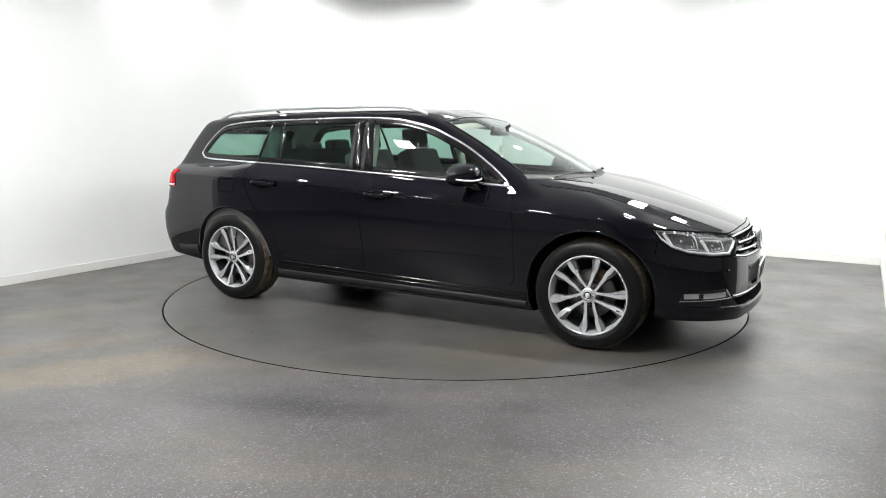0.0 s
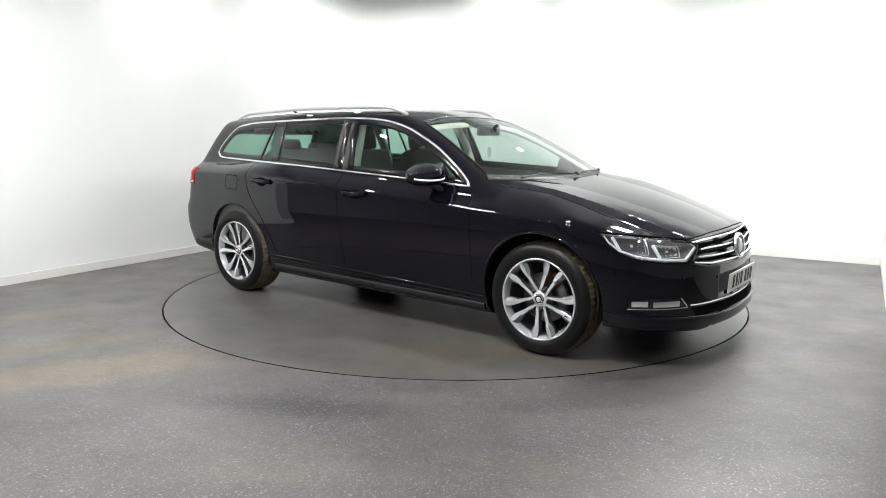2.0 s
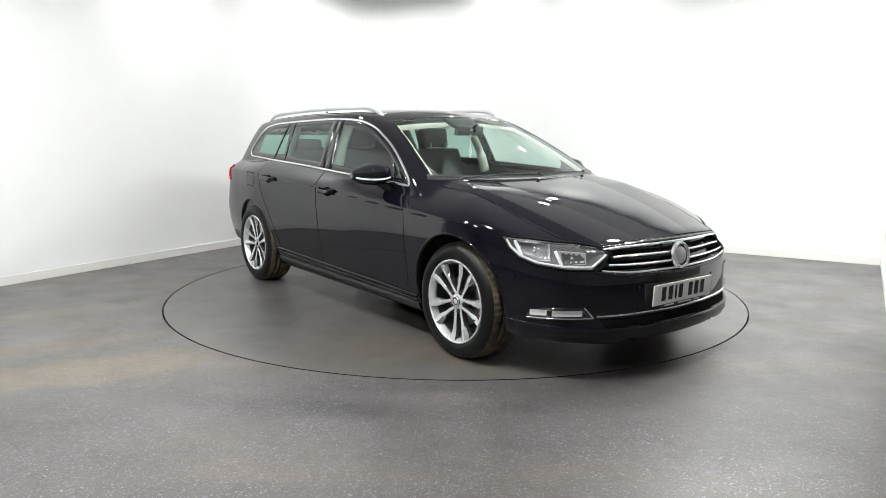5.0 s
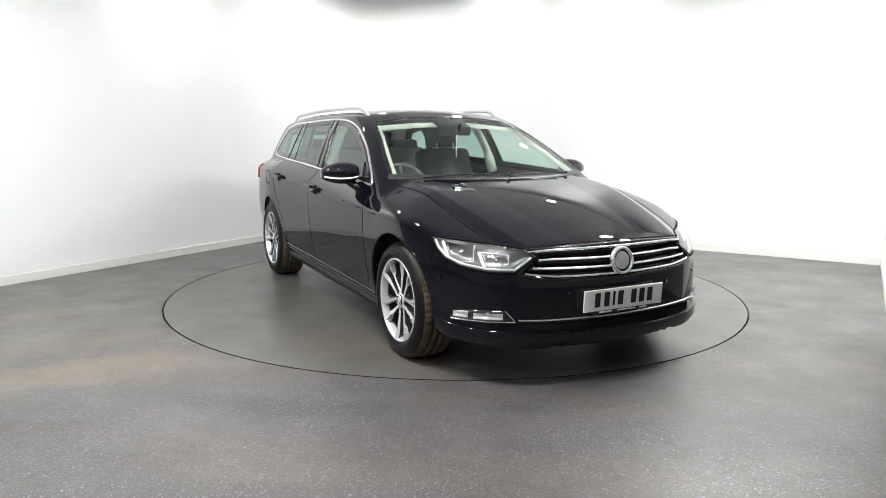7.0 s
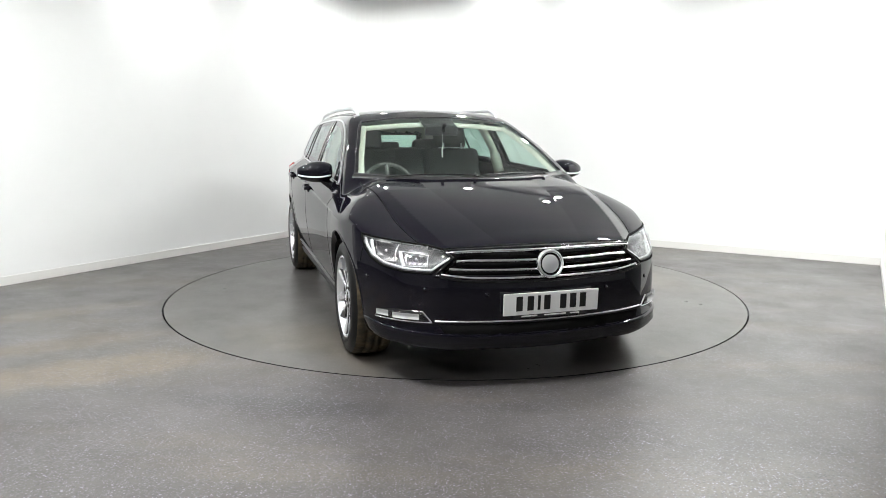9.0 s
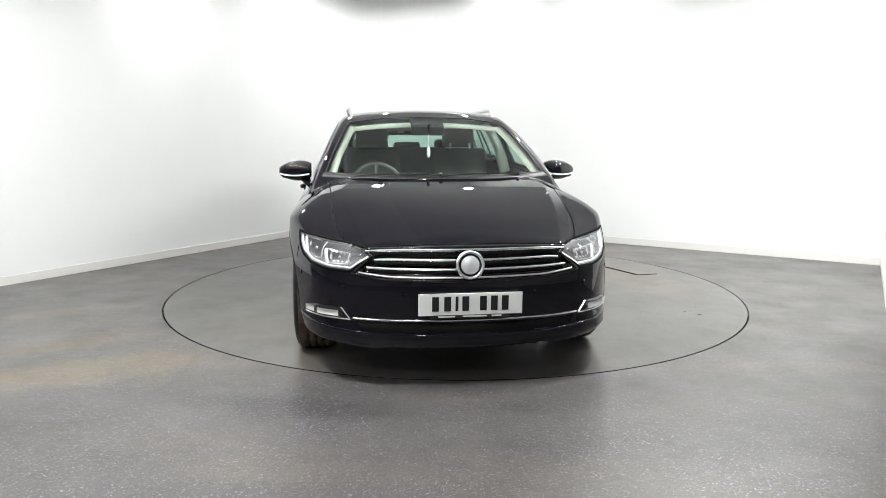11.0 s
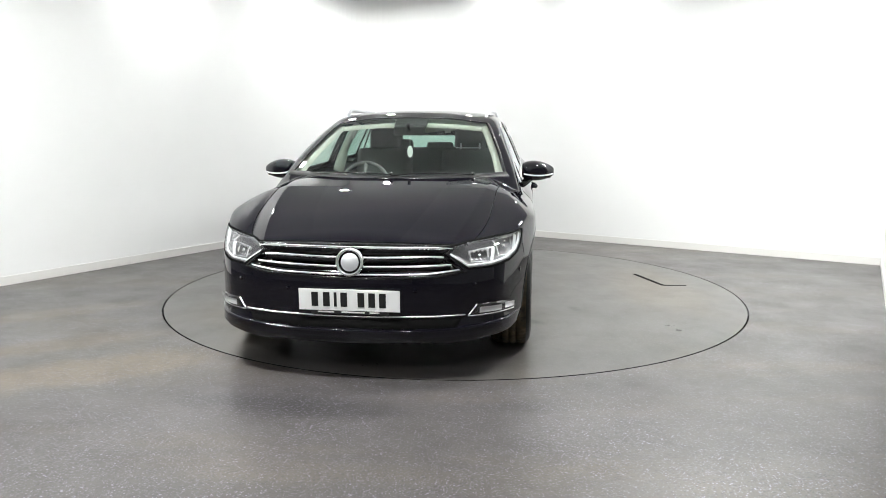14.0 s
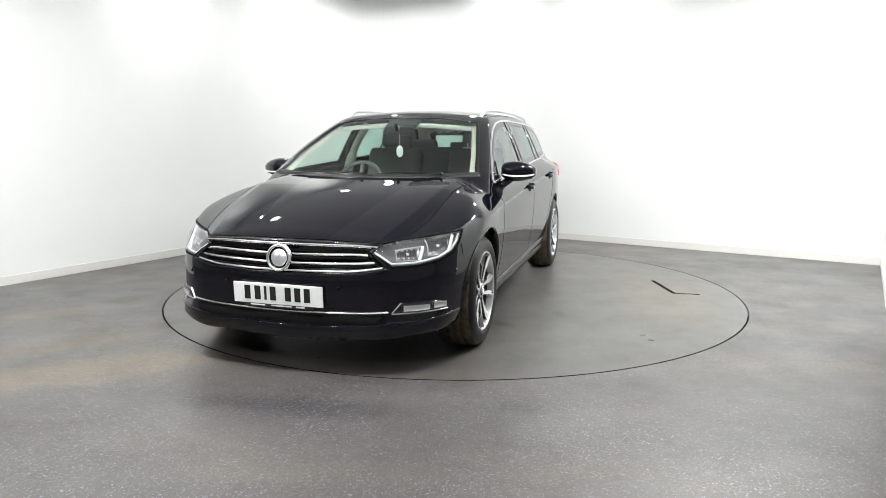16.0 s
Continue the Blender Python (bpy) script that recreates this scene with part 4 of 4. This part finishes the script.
def seams(car):
    """Gaps between the panels."""
    def gap(line, plane=RIGHT, width=0.006):
        return lay(plane, rx(line) if plane is RIGHT else line, width, 0.0012, step=0.015)
    lines = {"front_door_gap": DOOR_FRONT, "centre_gap": DOOR_CENTRE, "rear_door_gap": DOOR_REAR, "bumper_gap": [(1.77, 0.665), (1.765, 0.60)]}
    for name, line in lines.items():
        pts = [tuple(q) for q in spline(line, 40)]
        both("panel_gap", gap(pts), GAP, car)
    flap = [(-1.49, 0.925), (-1.50, 0.86), (-1.485, 0.83), (-1.35, 0.825), (-1.335, 0.84), (-1.33, 0.92), (-1.345, 0.935), (-1.475, 0.94)]
    part("filler_flap", lay(RIGHT, rx(flap), 0.005, 0.001, True, step=0.01), GAP, car)
    # bonnet edges, seen from above
    for sign in (-1, 1):
        xs = np.linspace(1.02, 2.10, 50)
        ys = bonnet_edge(xs)
        p = project(np.stack([xs, sign * ys, np.full(50, 1.2)], -1), (0, 0, -1))
        part("panel_gap", strip(p, normal(p), 0.006, 0.0012), GAP, car)
    ys = np.linspace(-0.52, 0.52, 40)
    q, n = FRONT.throw(fy([(y, 0.709 - 0.012 * (y / 0.5) ** 2) for y in ys]))
    part("panel_gap", strip(q, n, 0.007, 0.0012), GAP, car)
    # sill: a stepped moulding with a dark skirt under it
    line = [(x, float(curve(x, (-0.98, 1.0), (0.338, 0.285)))) for x in np.linspace(-0.96, 1.0, 40)]
    both("sill_moulding", lay(RIGHT, rx(line), 0.014, 0.009), GLOSSBLACK, car, "gloss black sill moulding")
    line = [(x, z - 0.028) for x, z in line]
    both("sill_moulding", lay(RIGHT, rx(line), 0.010, 0.006), GLOSSBLACK, car)
    line = [(x, float(curve(x, (-0.98, 1.0), (0.245, 0.215)))) for x in np.linspace(-0.97, 1.0, 40)]
    both("sill_skirt", lay(RIGHT, rx(line), 0.055, 0.008), PLASTIC, car, "black plastic sill skirt")
    # rear bumper: black lower edge
    line = [(-1.80, 0.345), (-1.95, 0.335), (-2.05, 0.335)]
    both("rear_skirt", lay(RIGHT, rx(line), 0.09, 0.008), PLASTIC, car, "black lower edge of the rear bumper")


def tail_lamps(car):
    corner = Plane((math.cos(radians(45)), math.sin(radians(45)), 0))
    lamp = [corner.flat(p) for p in ((-2.025, -0.825, 0.975), (-2.19, -0.66, 0.975), (-2.24, -0.60, 0.86), (-2.12, -0.80, 0.838), (-2.025, -0.855, 0.845))]
    a, b = both("tail_lamp", patch(corner, lamp, 0.008, 0.03, 0.012), RED, car, "red tail lamp")
    low = [corner.flat(p) for p in ((-2.03, -0.855, 0.868), (-2.22, -0.65, 0.868), (-2.23, -0.64, 0.846), (-2.03, -0.857, 0.850))]
    m = patch(corner, low, 0.011, 0.03, 0.008)
    part("reversing_lens", m, FROST, a)
    part("reversing_lens", mirrored(m), FROST, b)


def handles(car):
    for x, z in ((-1.03, 0.905), (-0.035, 0.862)):
        ring = [(x + 0.062 * math.cos(a), z - 0.006 + 0.033 * math.sin(a)) for a in np.linspace(0, 2 * math.pi, 28, endpoint=False)]
        # flat near-black oval: the shade of the hollow behind the handle, as colour
        both("handle_cup_shade", patch(RIGHT, rx(ring), 0.0015, 0.015), GAP, car)
        q, n = RIGHT.throw(rx([(x + u, z + 0.004 - 0.010 * u) for u in np.linspace(-0.115, 0.105, 24)]))
        lift = np.array([0.030 * min(1, (1 - abs(u)) * 4) ** 0.6 for u in np.linspace(-1, 1, 24)])
        verts, faces = tube(q + n * lift[:, None], 0.0125, 10, squash=1.25)
        h = both("door_handle", (verts, faces), PAINT, car, "body-coloured door handle")


def loaf(size, at, m=None, seg=3, round_=0.35):
    """A softly rounded block."""
    bm = box(size, (0, 0, 0), min(size) * round_, seg)
    bmesh.ops.transform(bm, matrix=Matrix.Translation(at) @ (m or Matrix()), verts=bm.verts)
    return bm


def mirrors(car):
    for sign in (1, -1):
        def put(name, mesh, mat, parent, label=""):
            return part(name, mesh if sign > 0 else mirrored(mesh), mat, parent, label)
        # housing: a tapered shell, blunt behind and rounded in front
        verts, faces = [], []
        rows, cols = 20, 28
        for i in range(rows + 1):
            u = i / rows
            y = -0.832 - 0.220 * u
            grow = math.sin(math.pi * min(1, 0.10 + 0.86 * u)) ** 0.42
            hz = (0.079 - 0.020 * u) * grow
            depth_f, depth_b = (0.130 - 0.055 * u) * grow, 0.060 * grow
            zc = 1.003 + 0.008 * (1 - u)
            for k in range(cols):
                a = 2 * math.pi * k / cols
                c, s_ = math.cos(a), math.sin(a)
                c2 = math.copysign(abs(c) ** (0.85 if c > 0 else 0.45), c)
                z2 = math.copysign(abs(s_) ** 0.8, s_)
                verts.append((0.60 + (depth_f if c > 0 else depth_b) * c2 - 0.03 * u, y, zc + hz * z2))
        for i in range(rows):
            for k in range(cols):
                l = (k + 1) % cols
                faces.append((i * cols + k, i * cols + l, (i + 1) * cols + l, (i + 1) * cols + k))
        faces += [tuple(range(cols))[::-1], tuple(rows * cols + k for k in range(cols))]
        mir = put("door_mirror", (verts, faces), PAINT, car, "body-coloured door mirror with a white indicator strip")
        line = []
        for u in np.linspace(0.06, 0.97, 24):
            grow = math.sin(math.pi * min(1, 0.10 + 0.86 * u)) ** 0.42
            line.append((0.60 - 0.03 * u + (0.131 - 0.055 * u) * grow * 0.955, -0.832 - 0.220 * u, 1.003 + 0.008 * (1 - u) - 0.030 * grow))
        put("indicator", tube(line, 0.0055, 8), FROST, mir, "clear indicator strip")
        put("lower_shell", tube([(0.585, -0.86 - 0.17 * u, 0.962 + 0.014 * u) for u in np.linspace(0, 1, 10)], 0.024, 12, squash=0.8), GLOSSBLACK, mir)
        arm = [(0.60, -0.90, 0.972), (0.625, -0.872, 0.945), (0.655, -0.835, 0.915), (0.665, -0.80, 0.89)]
        put("arm", tube([tuple(q) for q in spline(arm, 12)], 0.026, 12), GLOSSBLACK, mir)
        gl = [(0.538, -0.865 - 0.17 * math.cos(a) * 0.48 - 0.082, 1.004 + 0.043 * math.sin(a)) for a in np.linspace(0, 2 * math.pi, 28, endpoint=False)]
        put("mirror_glass", (gl + [(0.542, -0.947, 1.004)], [(i, (i + 1) % 28, 28) for i in range(28)]), CHROME, mir)


def roof_rails(car):
    xs = np.linspace(-1.80, 0.13, 50)
    ys = -curve(xs, (-1.8, -1.2, -0.4, 0.13), (0.525, 0.555, 0.572, 0.545))
    p = project(np.stack([xs, ys, np.full(50, 1.8)], -1), (0, 0, -1))
    u = np.linspace(-1, 1, 50)
    lift = 0.040 * np.clip((1 - np.abs(u)) * 7, 0, 1) ** 0.7 - 0.004
    rail = np.stack([p[:, 0], p[:, 1], p[:, 2] + lift], -1)
    both("roof_rail", tube(rail, 0.0115, 10, squash=1.2), SATIN, car, "satin aluminium roof rail")
    q = project(np.array([(-1.62, 0.0, 1.8)]), (0, 0, -1))[0]
    part("aerial", tube([q, q + np.array((-0.03, 0, 0.018)), q + np.array((-0.075, 0, 0.045))], 0.010, 8), PLASTIC, car, "short black roof aerial")
    # joints of the roof along the rails
    both("roof_channel", strip([tuple(v) for v in p], normal(p), 0.012, 0.0015), GAP, car)


def seat(car, x, y, back_tilt, wide, rear=False):
    s_ = new("seat")
    s_.parent = car
    s_["label"] = "charcoal cloth seat with a padded headrest"
    part("cushion", loaf((0.52, wide, 0.16), (x + 0.22, y, 0.50)), CLOTH, s_)
    tilt = pose(0, 0, 0, 0, back_tilt, 0)
    part("backrest", loaf((0.15, wide * 0.96, 0.62), (x - 0.10, y, 0.84), tilt), CLOTH, s_)
    return s_


def headrest(s_, x, y, z, wide=0.27, high=0.17):
    h = part("headrest", loaf((0.11, wide, high), (x, y, z), pose(0, 0, 0, 0, -10, 0)), CLOTH, s_)
    for k in (-0.07, 0.07):
        part("post", tube([(x, y + k, z - high / 2 + 0.02), (x + 0.015, y + k, z - high / 2 - 0.09)], 0.006, 8), CHROME, h)


def cabin(car):
    for y in (-0.37, 0.37):
        s_ = seat(car, -0.28, y, -20, 0.50)
        headrest(s_, -0.50, y, 1.225)
    s_ = seat(car, -1.12, 0.0, -22, 1.24, True)
    for y in (-0.40, 0.0, 0.40):
        headrest(s_, -1.33, y, 1.155 if y else 1.13, 0.26, 0.12)
    # dashboard with a hooded cluster, and the bulkhead in front of it
    verts, faces = [], []
    prof = ((0.42, 0.60), (0.46, 0.80), (0.50, 0.89), (0.58, 0.925), (0.80, 0.935), (0.98, 0.94), (1.05, 0.90), (1.05, 0.40))
    ys = np.linspace(-0.74, 0.74, 40)
    for y in ys:
        hood = 0.045 * math.exp(-((y + 0.37) / 0.15) ** 4)
        for k, (x, z) in enumerate(prof):
            taper = 0.30 * max(0, abs(y) - 0.3) ** 2 if k > 3 else 0
            verts.append((x - taper, y, z + (hood if 2 <= k <= 3 else 0)))
    for i in range(len(ys) - 1):
        for k in range(len(prof) - 1):
            a = i * len(prof) + k
            faces.append((a, a + len(prof), a + len(prof) + 1, a + 1))
    part("dashboard", (verts, faces), CABIN, car, "charcoal dashboard with a hooded instrument cluster")
    part("cabin_floor", box((3.1, 1.5, 0.05), (-0.55, 0, 0.33), 0.01), CABIN, car)
    part("luggage_cover", box((0.62, 1.24, 0.02), (-1.72, 0, 0.985), 0.006), CABIN, car, "dark luggage area cover")
    wheel_m = Matrix.Translation((0.36, -0.37, 0.875)) @ pose(0, 0, 0, 0, 64, 0)
    st = part("steering_wheel", tube([(0.185 * math.cos(a), 0.185 * math.sin(a), 0) for a in np.linspace(0, 2 * math.pi, 40, endpoint=False)], 0.016, 8, True), CABIN, car, "dark steering wheel", m=wheel_m)
    part("boss", loaf((0.13, 0.17, 0.05), (0, 0, 0)), CABIN, st)
    for a in (0, 180, 90):
        part("spoke", tube([(0.05 * math.cos(radians(a + 0)), 0.05 * math.sin(radians(a)), 0), (0.18 * math.cos(radians(a)), 0.18 * math.sin(radians(a)), 0)], 0.015, 8), CABIN, st)
    part("cabin_mirror", loaf((0.03, 0.235, 0.068), (0.44, 0.0, 1.285), pose(0, 0, 0, 0, 12, -6)), PLASTIC, car, "black rear-view mirror")
    part("mirror_stem", tube([(0.46, 0, 1.29), (0.52, 0, 1.325)], 0.012, 8), PLASTIC, car)
    part("sensor_cover", loaf((0.15, 0.24, 0.03), (0.345, 0, 1.343), pose(0, 0, 0, 0, 23, 0)), PLASTIC, car, "dark sensor cover behind the windscreen")
    fresh = part("air_freshener", ball((0, 0, 0), 0.043, (0.85, 0.10, 1.0), 20), CARD, car, "oval white air freshener hanging from the mirror", m=pose(0.45, 0.004, 1.133, 0, 0, -25))
    part("cord", tube([(0, 0, 0.042), (0, 0, 0.13)], 0.0018, 5), CARD, fresh)
    # coat hanger on the back of a headrest
    hang = part("coat_hanger", tube([(-0.425, 0.25, 1.150), (-0.425, 0.47, 1.150)], 0.005, 8), SATIN, car, "bright metal coat hanger bar on a headrest")
    for y in (0.295, 0.455):
        part("hook", tube([(-0.425, y, 1.115), (-0.425, y, 1.19)], 0.008, 8), SATIN, hang)
    # trim behind the screen's edges
    for sign in (-1, 1):
        line = [(sign * 0.712, 1.00), (sign * 0.662, 1.14), (sign * 0.586, 1.29), (sign * 0.553, 1.34)]
        q, n = FRONT.throw(fy(dense(line, 0.03, False)), 0.0)
        part("pillar_trim", strip(q - n * 0.035, n, 0.062, 0.012), BEIGE, car, "pale beige windscreen pillar trim")
    q, n = FRONT.throw(fy([(y, 1.368 - 0.03 * (y / 0.53) ** 2) for y in np.linspace(-0.53, 0.53, 30)]), 0.0)
    part("header_trim", strip(q - n * 0.04, n, 0.05, 0.012), BEIGE, car, "pale beige trim over the windscreen")
    for sign in (-1, 1):        # inner door pillars
        p = [(-0.22, sign * 0.73, 0.95), (-0.24, sign * 0.67, 1.15), (-0.29, sign * 0.57, 1.35)]
        part("pillar_trim", tube([tuple(q) for q in spline(p, 10)], 0.045, 10, squash=0.7), BEIGE, car, "pale beige inner pillar trim")
        p = [(-1.16, sign * 0.68, 0.97), (-1.17, sign * 0.63, 1.15), (-1.20, sign * 0.55, 1.34)]
        part("pillar_trim", tube([tuple(q) for q in spline(p, 10)], 0.05, 10, squash=0.7), CABIN, car)


def wheel(car, x, y, side, phase):
    hub = new("wheel")
    hub.parent = car
    hub["label"] = "five twin-spoke alloy wheel with a dusty tyre"
    hub.matrix_basis = pose(x, y, HUB_Z, 0, 0, 0 if side < 0 else 180)
    # tyre: sidewall, then a tread cut into blocks
    n = 120
    prof = [(0.226, 0.030), (0.230, 0.006), (0.239, -0.004), (0.258, -0.014), (0.285, -0.013), (0.308, -0.004)]
    tyre = part("tyre", lathe(prof + [(0.322, 0.012)], 96), RUBBER, hub)
    tread = [(0.322, 0.012), (0.3285, 0.024), (0.332, 0.045), (0.3325, 0.062), (0.325, 0.064), (0.325, 0.072), (0.3335, 0.074), (0.334, 0.104), (0.326, 0.106), (0.326, 0.115), (0.334, 0.117), (0.3335, 0.146), (0.325, 0.148), (0.325, 0.156), (0.3325, 0.158), (0.332, 0.178), (0.3285, 0.198), (0.318, 0.212), (0.28, 0.226), (0.22, 0.205)]
    v, f = lathe(tread, n * 2)
    k = len(tread)
    out = []
    for i, p in enumerate(v):
        ring_i, j = divmod(i, k)
        cut = 0.9825 if ring_i % 4 == 0 and j in (1, 2, 3, 14, 15, 16) else 1.0
        out.append((p[0] * cut, p[1], p[2] * cut))
    part("tread", (out, f), TREAD, hub, "dusty brown tyre tread")
    part("bead", lathe([(0.262, -0.0155), (0.264, -0.017), (0.266, -0.0155)], 72), RUBBER, tyre)
    rim = part("rim", lathe([(0.239, 0.004), (0.2385, -0.006), (0.2335, -0.009), (0.2285, -0.006), (0.226, 0.006), (0.217, 0.022), (0.211, 0.05), (0.207, 0.17)], 96), RIM, hub, "bright alloy rim")
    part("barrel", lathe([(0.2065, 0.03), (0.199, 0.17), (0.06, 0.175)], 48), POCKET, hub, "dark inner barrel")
    for i in range(5):
        base = phase + 72 * i
        for sgn in (-1, 1):
            # one spoke of the pair: narrow at the hub, kinked and broad at the rim
            mid = [(0.036, 0.0215), (0.085, 0.0265), (0.135, 0.0350), (0.155, 0.0405), (0.188, 0.0520), (0.227, 0.0600)]
            wid = (0.0080, 0.0095, 0.0120, 0.0190, 0.0270, 0.0225)
            verts, faces = [], []
            for (r, off), w in zip(mid, wid):
                front = 0.020 - 0.020 * (r / 0.225) ** 2
                tip = 0.012 if r > 0.15 else 0.0025
                for o, h in ((off - w, front + 0.036), (off - w * 0.97, front + 0.003), (off - w * 0.86, front + 0.001), (off + w * (0.15 if r > 0.15 else 0.86), front - tip * 0.4), (off + w * 0.97, front + tip), (off + w, front + 0.036)):
                    verts.append((r, h, sgn * o))
            for a in range(len(mid) - 1):
                for c in range(5):
                    faces.append((a * 6 + c, a * 6 + c + 1, a * 6 + 7 + c, a * 6 + 6 + c))
            faces.append((30, 31, 32, 33, 34, 35))
            if sgn > 0:
                faces = [q[::-1] for q in faces]
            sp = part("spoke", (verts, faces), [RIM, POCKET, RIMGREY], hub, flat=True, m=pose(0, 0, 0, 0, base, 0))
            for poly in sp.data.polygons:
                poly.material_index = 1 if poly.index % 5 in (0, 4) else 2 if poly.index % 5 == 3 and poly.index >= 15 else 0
        # bolts coloured black, standing in for the shade inside their holes
        v, f = lathe([(0.0001, 0.012), (0.009, 0.012), (0.0115, 0.0165), (0.0135, 0.017), (0.0138, 0.03)], 12)
        part("bolt", (v, f), INK, hub, m=pose(0.056 * math.cos(radians(base)), 0.002, -0.056 * math.sin(radians(base))))
    part("hub_plate", lathe([(0.0001, 0.015), (0.040, 0.015), (0.045, 0.020), (0.047, 0.06)], 40), RIM, hub)
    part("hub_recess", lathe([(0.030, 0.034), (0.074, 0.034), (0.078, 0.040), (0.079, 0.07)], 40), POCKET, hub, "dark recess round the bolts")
    cap = part("centre_cap", lathe([(0.0001, 0.006), (0.022, 0.006), (0.029, 0.009), (0.030, 0.02)], 32), GLOSSBLACK, hub, "round wheel centre cap")
    part("ring", lathe([(0.021, 0.007), (0.023, 0.004), (0.028, 0.0045), (0.030, 0.009)], 32), CHROME, cap)
    part("disc", lathe([(0.0001, 0.004), (0.014, 0.0045), (0.016, 0.0065)], 24), SATIN, cap)
    part("brake_disc", lathe([(0.06, 0.085), (0.068, 0.082), (0.142, 0.082), (0.145, 0.09), (0.145, 0.105)], 48), STEEL, hub, "worn steel brake disc")
    part("brake_hub", lathe([(0.0001, 0.07), (0.058, 0.07), (0.064, 0.085)], 32), RUST, hub)
    a0 = math.pi / 2 - 0.9 if x > 0 else 0.3
    v, f = lathe([(0.092, 0.10), (0.092, 0.066), (0.16, 0.066), (0.16, 0.10)], 14, a0 if side < 0 else math.pi - a0 - 0.9, 0.9)
    part("brake_caliper", (v, f), RUST, hub, "rusty brake caliper")
    part("valve", tube([(0.0, -0.004, 0.2), (0.0, -0.012, 0.188)], 0.004, 6), INK, hub, m=pose(0, 0, 0, 0, phase + 30, 0))
    return hub


car = new("car")
tagged(car, "black metallic estate car with chrome trim, parked on the turntable", "car")
build_shell(car)
arches(car)
side_windows(car)
screens(car)
headlamps(car)
grille(car)
front_bumper(car)
seams(car)
tail_lamps(car)
handles(car)
mirrors(car)
roof_rails(car)
cabin(car)
for x, y, s, ph in ((AXLE, -0.888, -1, 81), (-AXLE, -0.893, -1, 44), (AXLE, 0.895, 1, 75), (-AXLE, 0.90, 1, 50)):
    wheel(car, x, y, s, ph)


# cut lines of a small hatch in the turntable's deck, and scuffs round it
def deck_line(name, a, b, width, mat, label=""):
    d = (Vector(b) - Vector(a)).normalized()
    side = Vector((-d.y, d.x)) * width / 2
    v = [(a[0] + side.x, a[1] + side.y, 0.0025), (a[0] - side.x, a[1] - side.y, 0.0025), (b[0] - side.x, b[1] - side.y, 0.0025), (b[0] + side.x, b[1] + side.y, 0.0025)]
    v += [(x, y, -0.004) for x, y, _ in v]
    return part(name, (v, [(0, 1, 2, 3), (0, 4, 5, 1), (1, 5, 6, 2), (2, 6, 7, 3), (3, 7, 4, 0)]), mat, table, label, flat=True)


deck_line("hatch_line", (-0.815, 1.579), (-0.336, 1.75), 0.03, GAP, "dark cut edge of a floor hatch")
deck_line("hatch_line", (-0.336, 1.75), (-0.358, 1.944), 0.016, GAP)


# ---- what moves: the turntable and the car that it carries ----
SEAT = Vector((-0.0774, 0.278, 0))      # the turntable's middle in the car's own space


def motions():
    times = [0.5 * i for i in range(33)]
    walk(table, [(t, Matrix.Rotation(turn(t), 4, "Z")) for t in times])
    walk(car, [(t, Matrix.Rotation(turn(t), 4, "Z") @ Matrix.Translation(-SEAT)) for t in times])


motions()
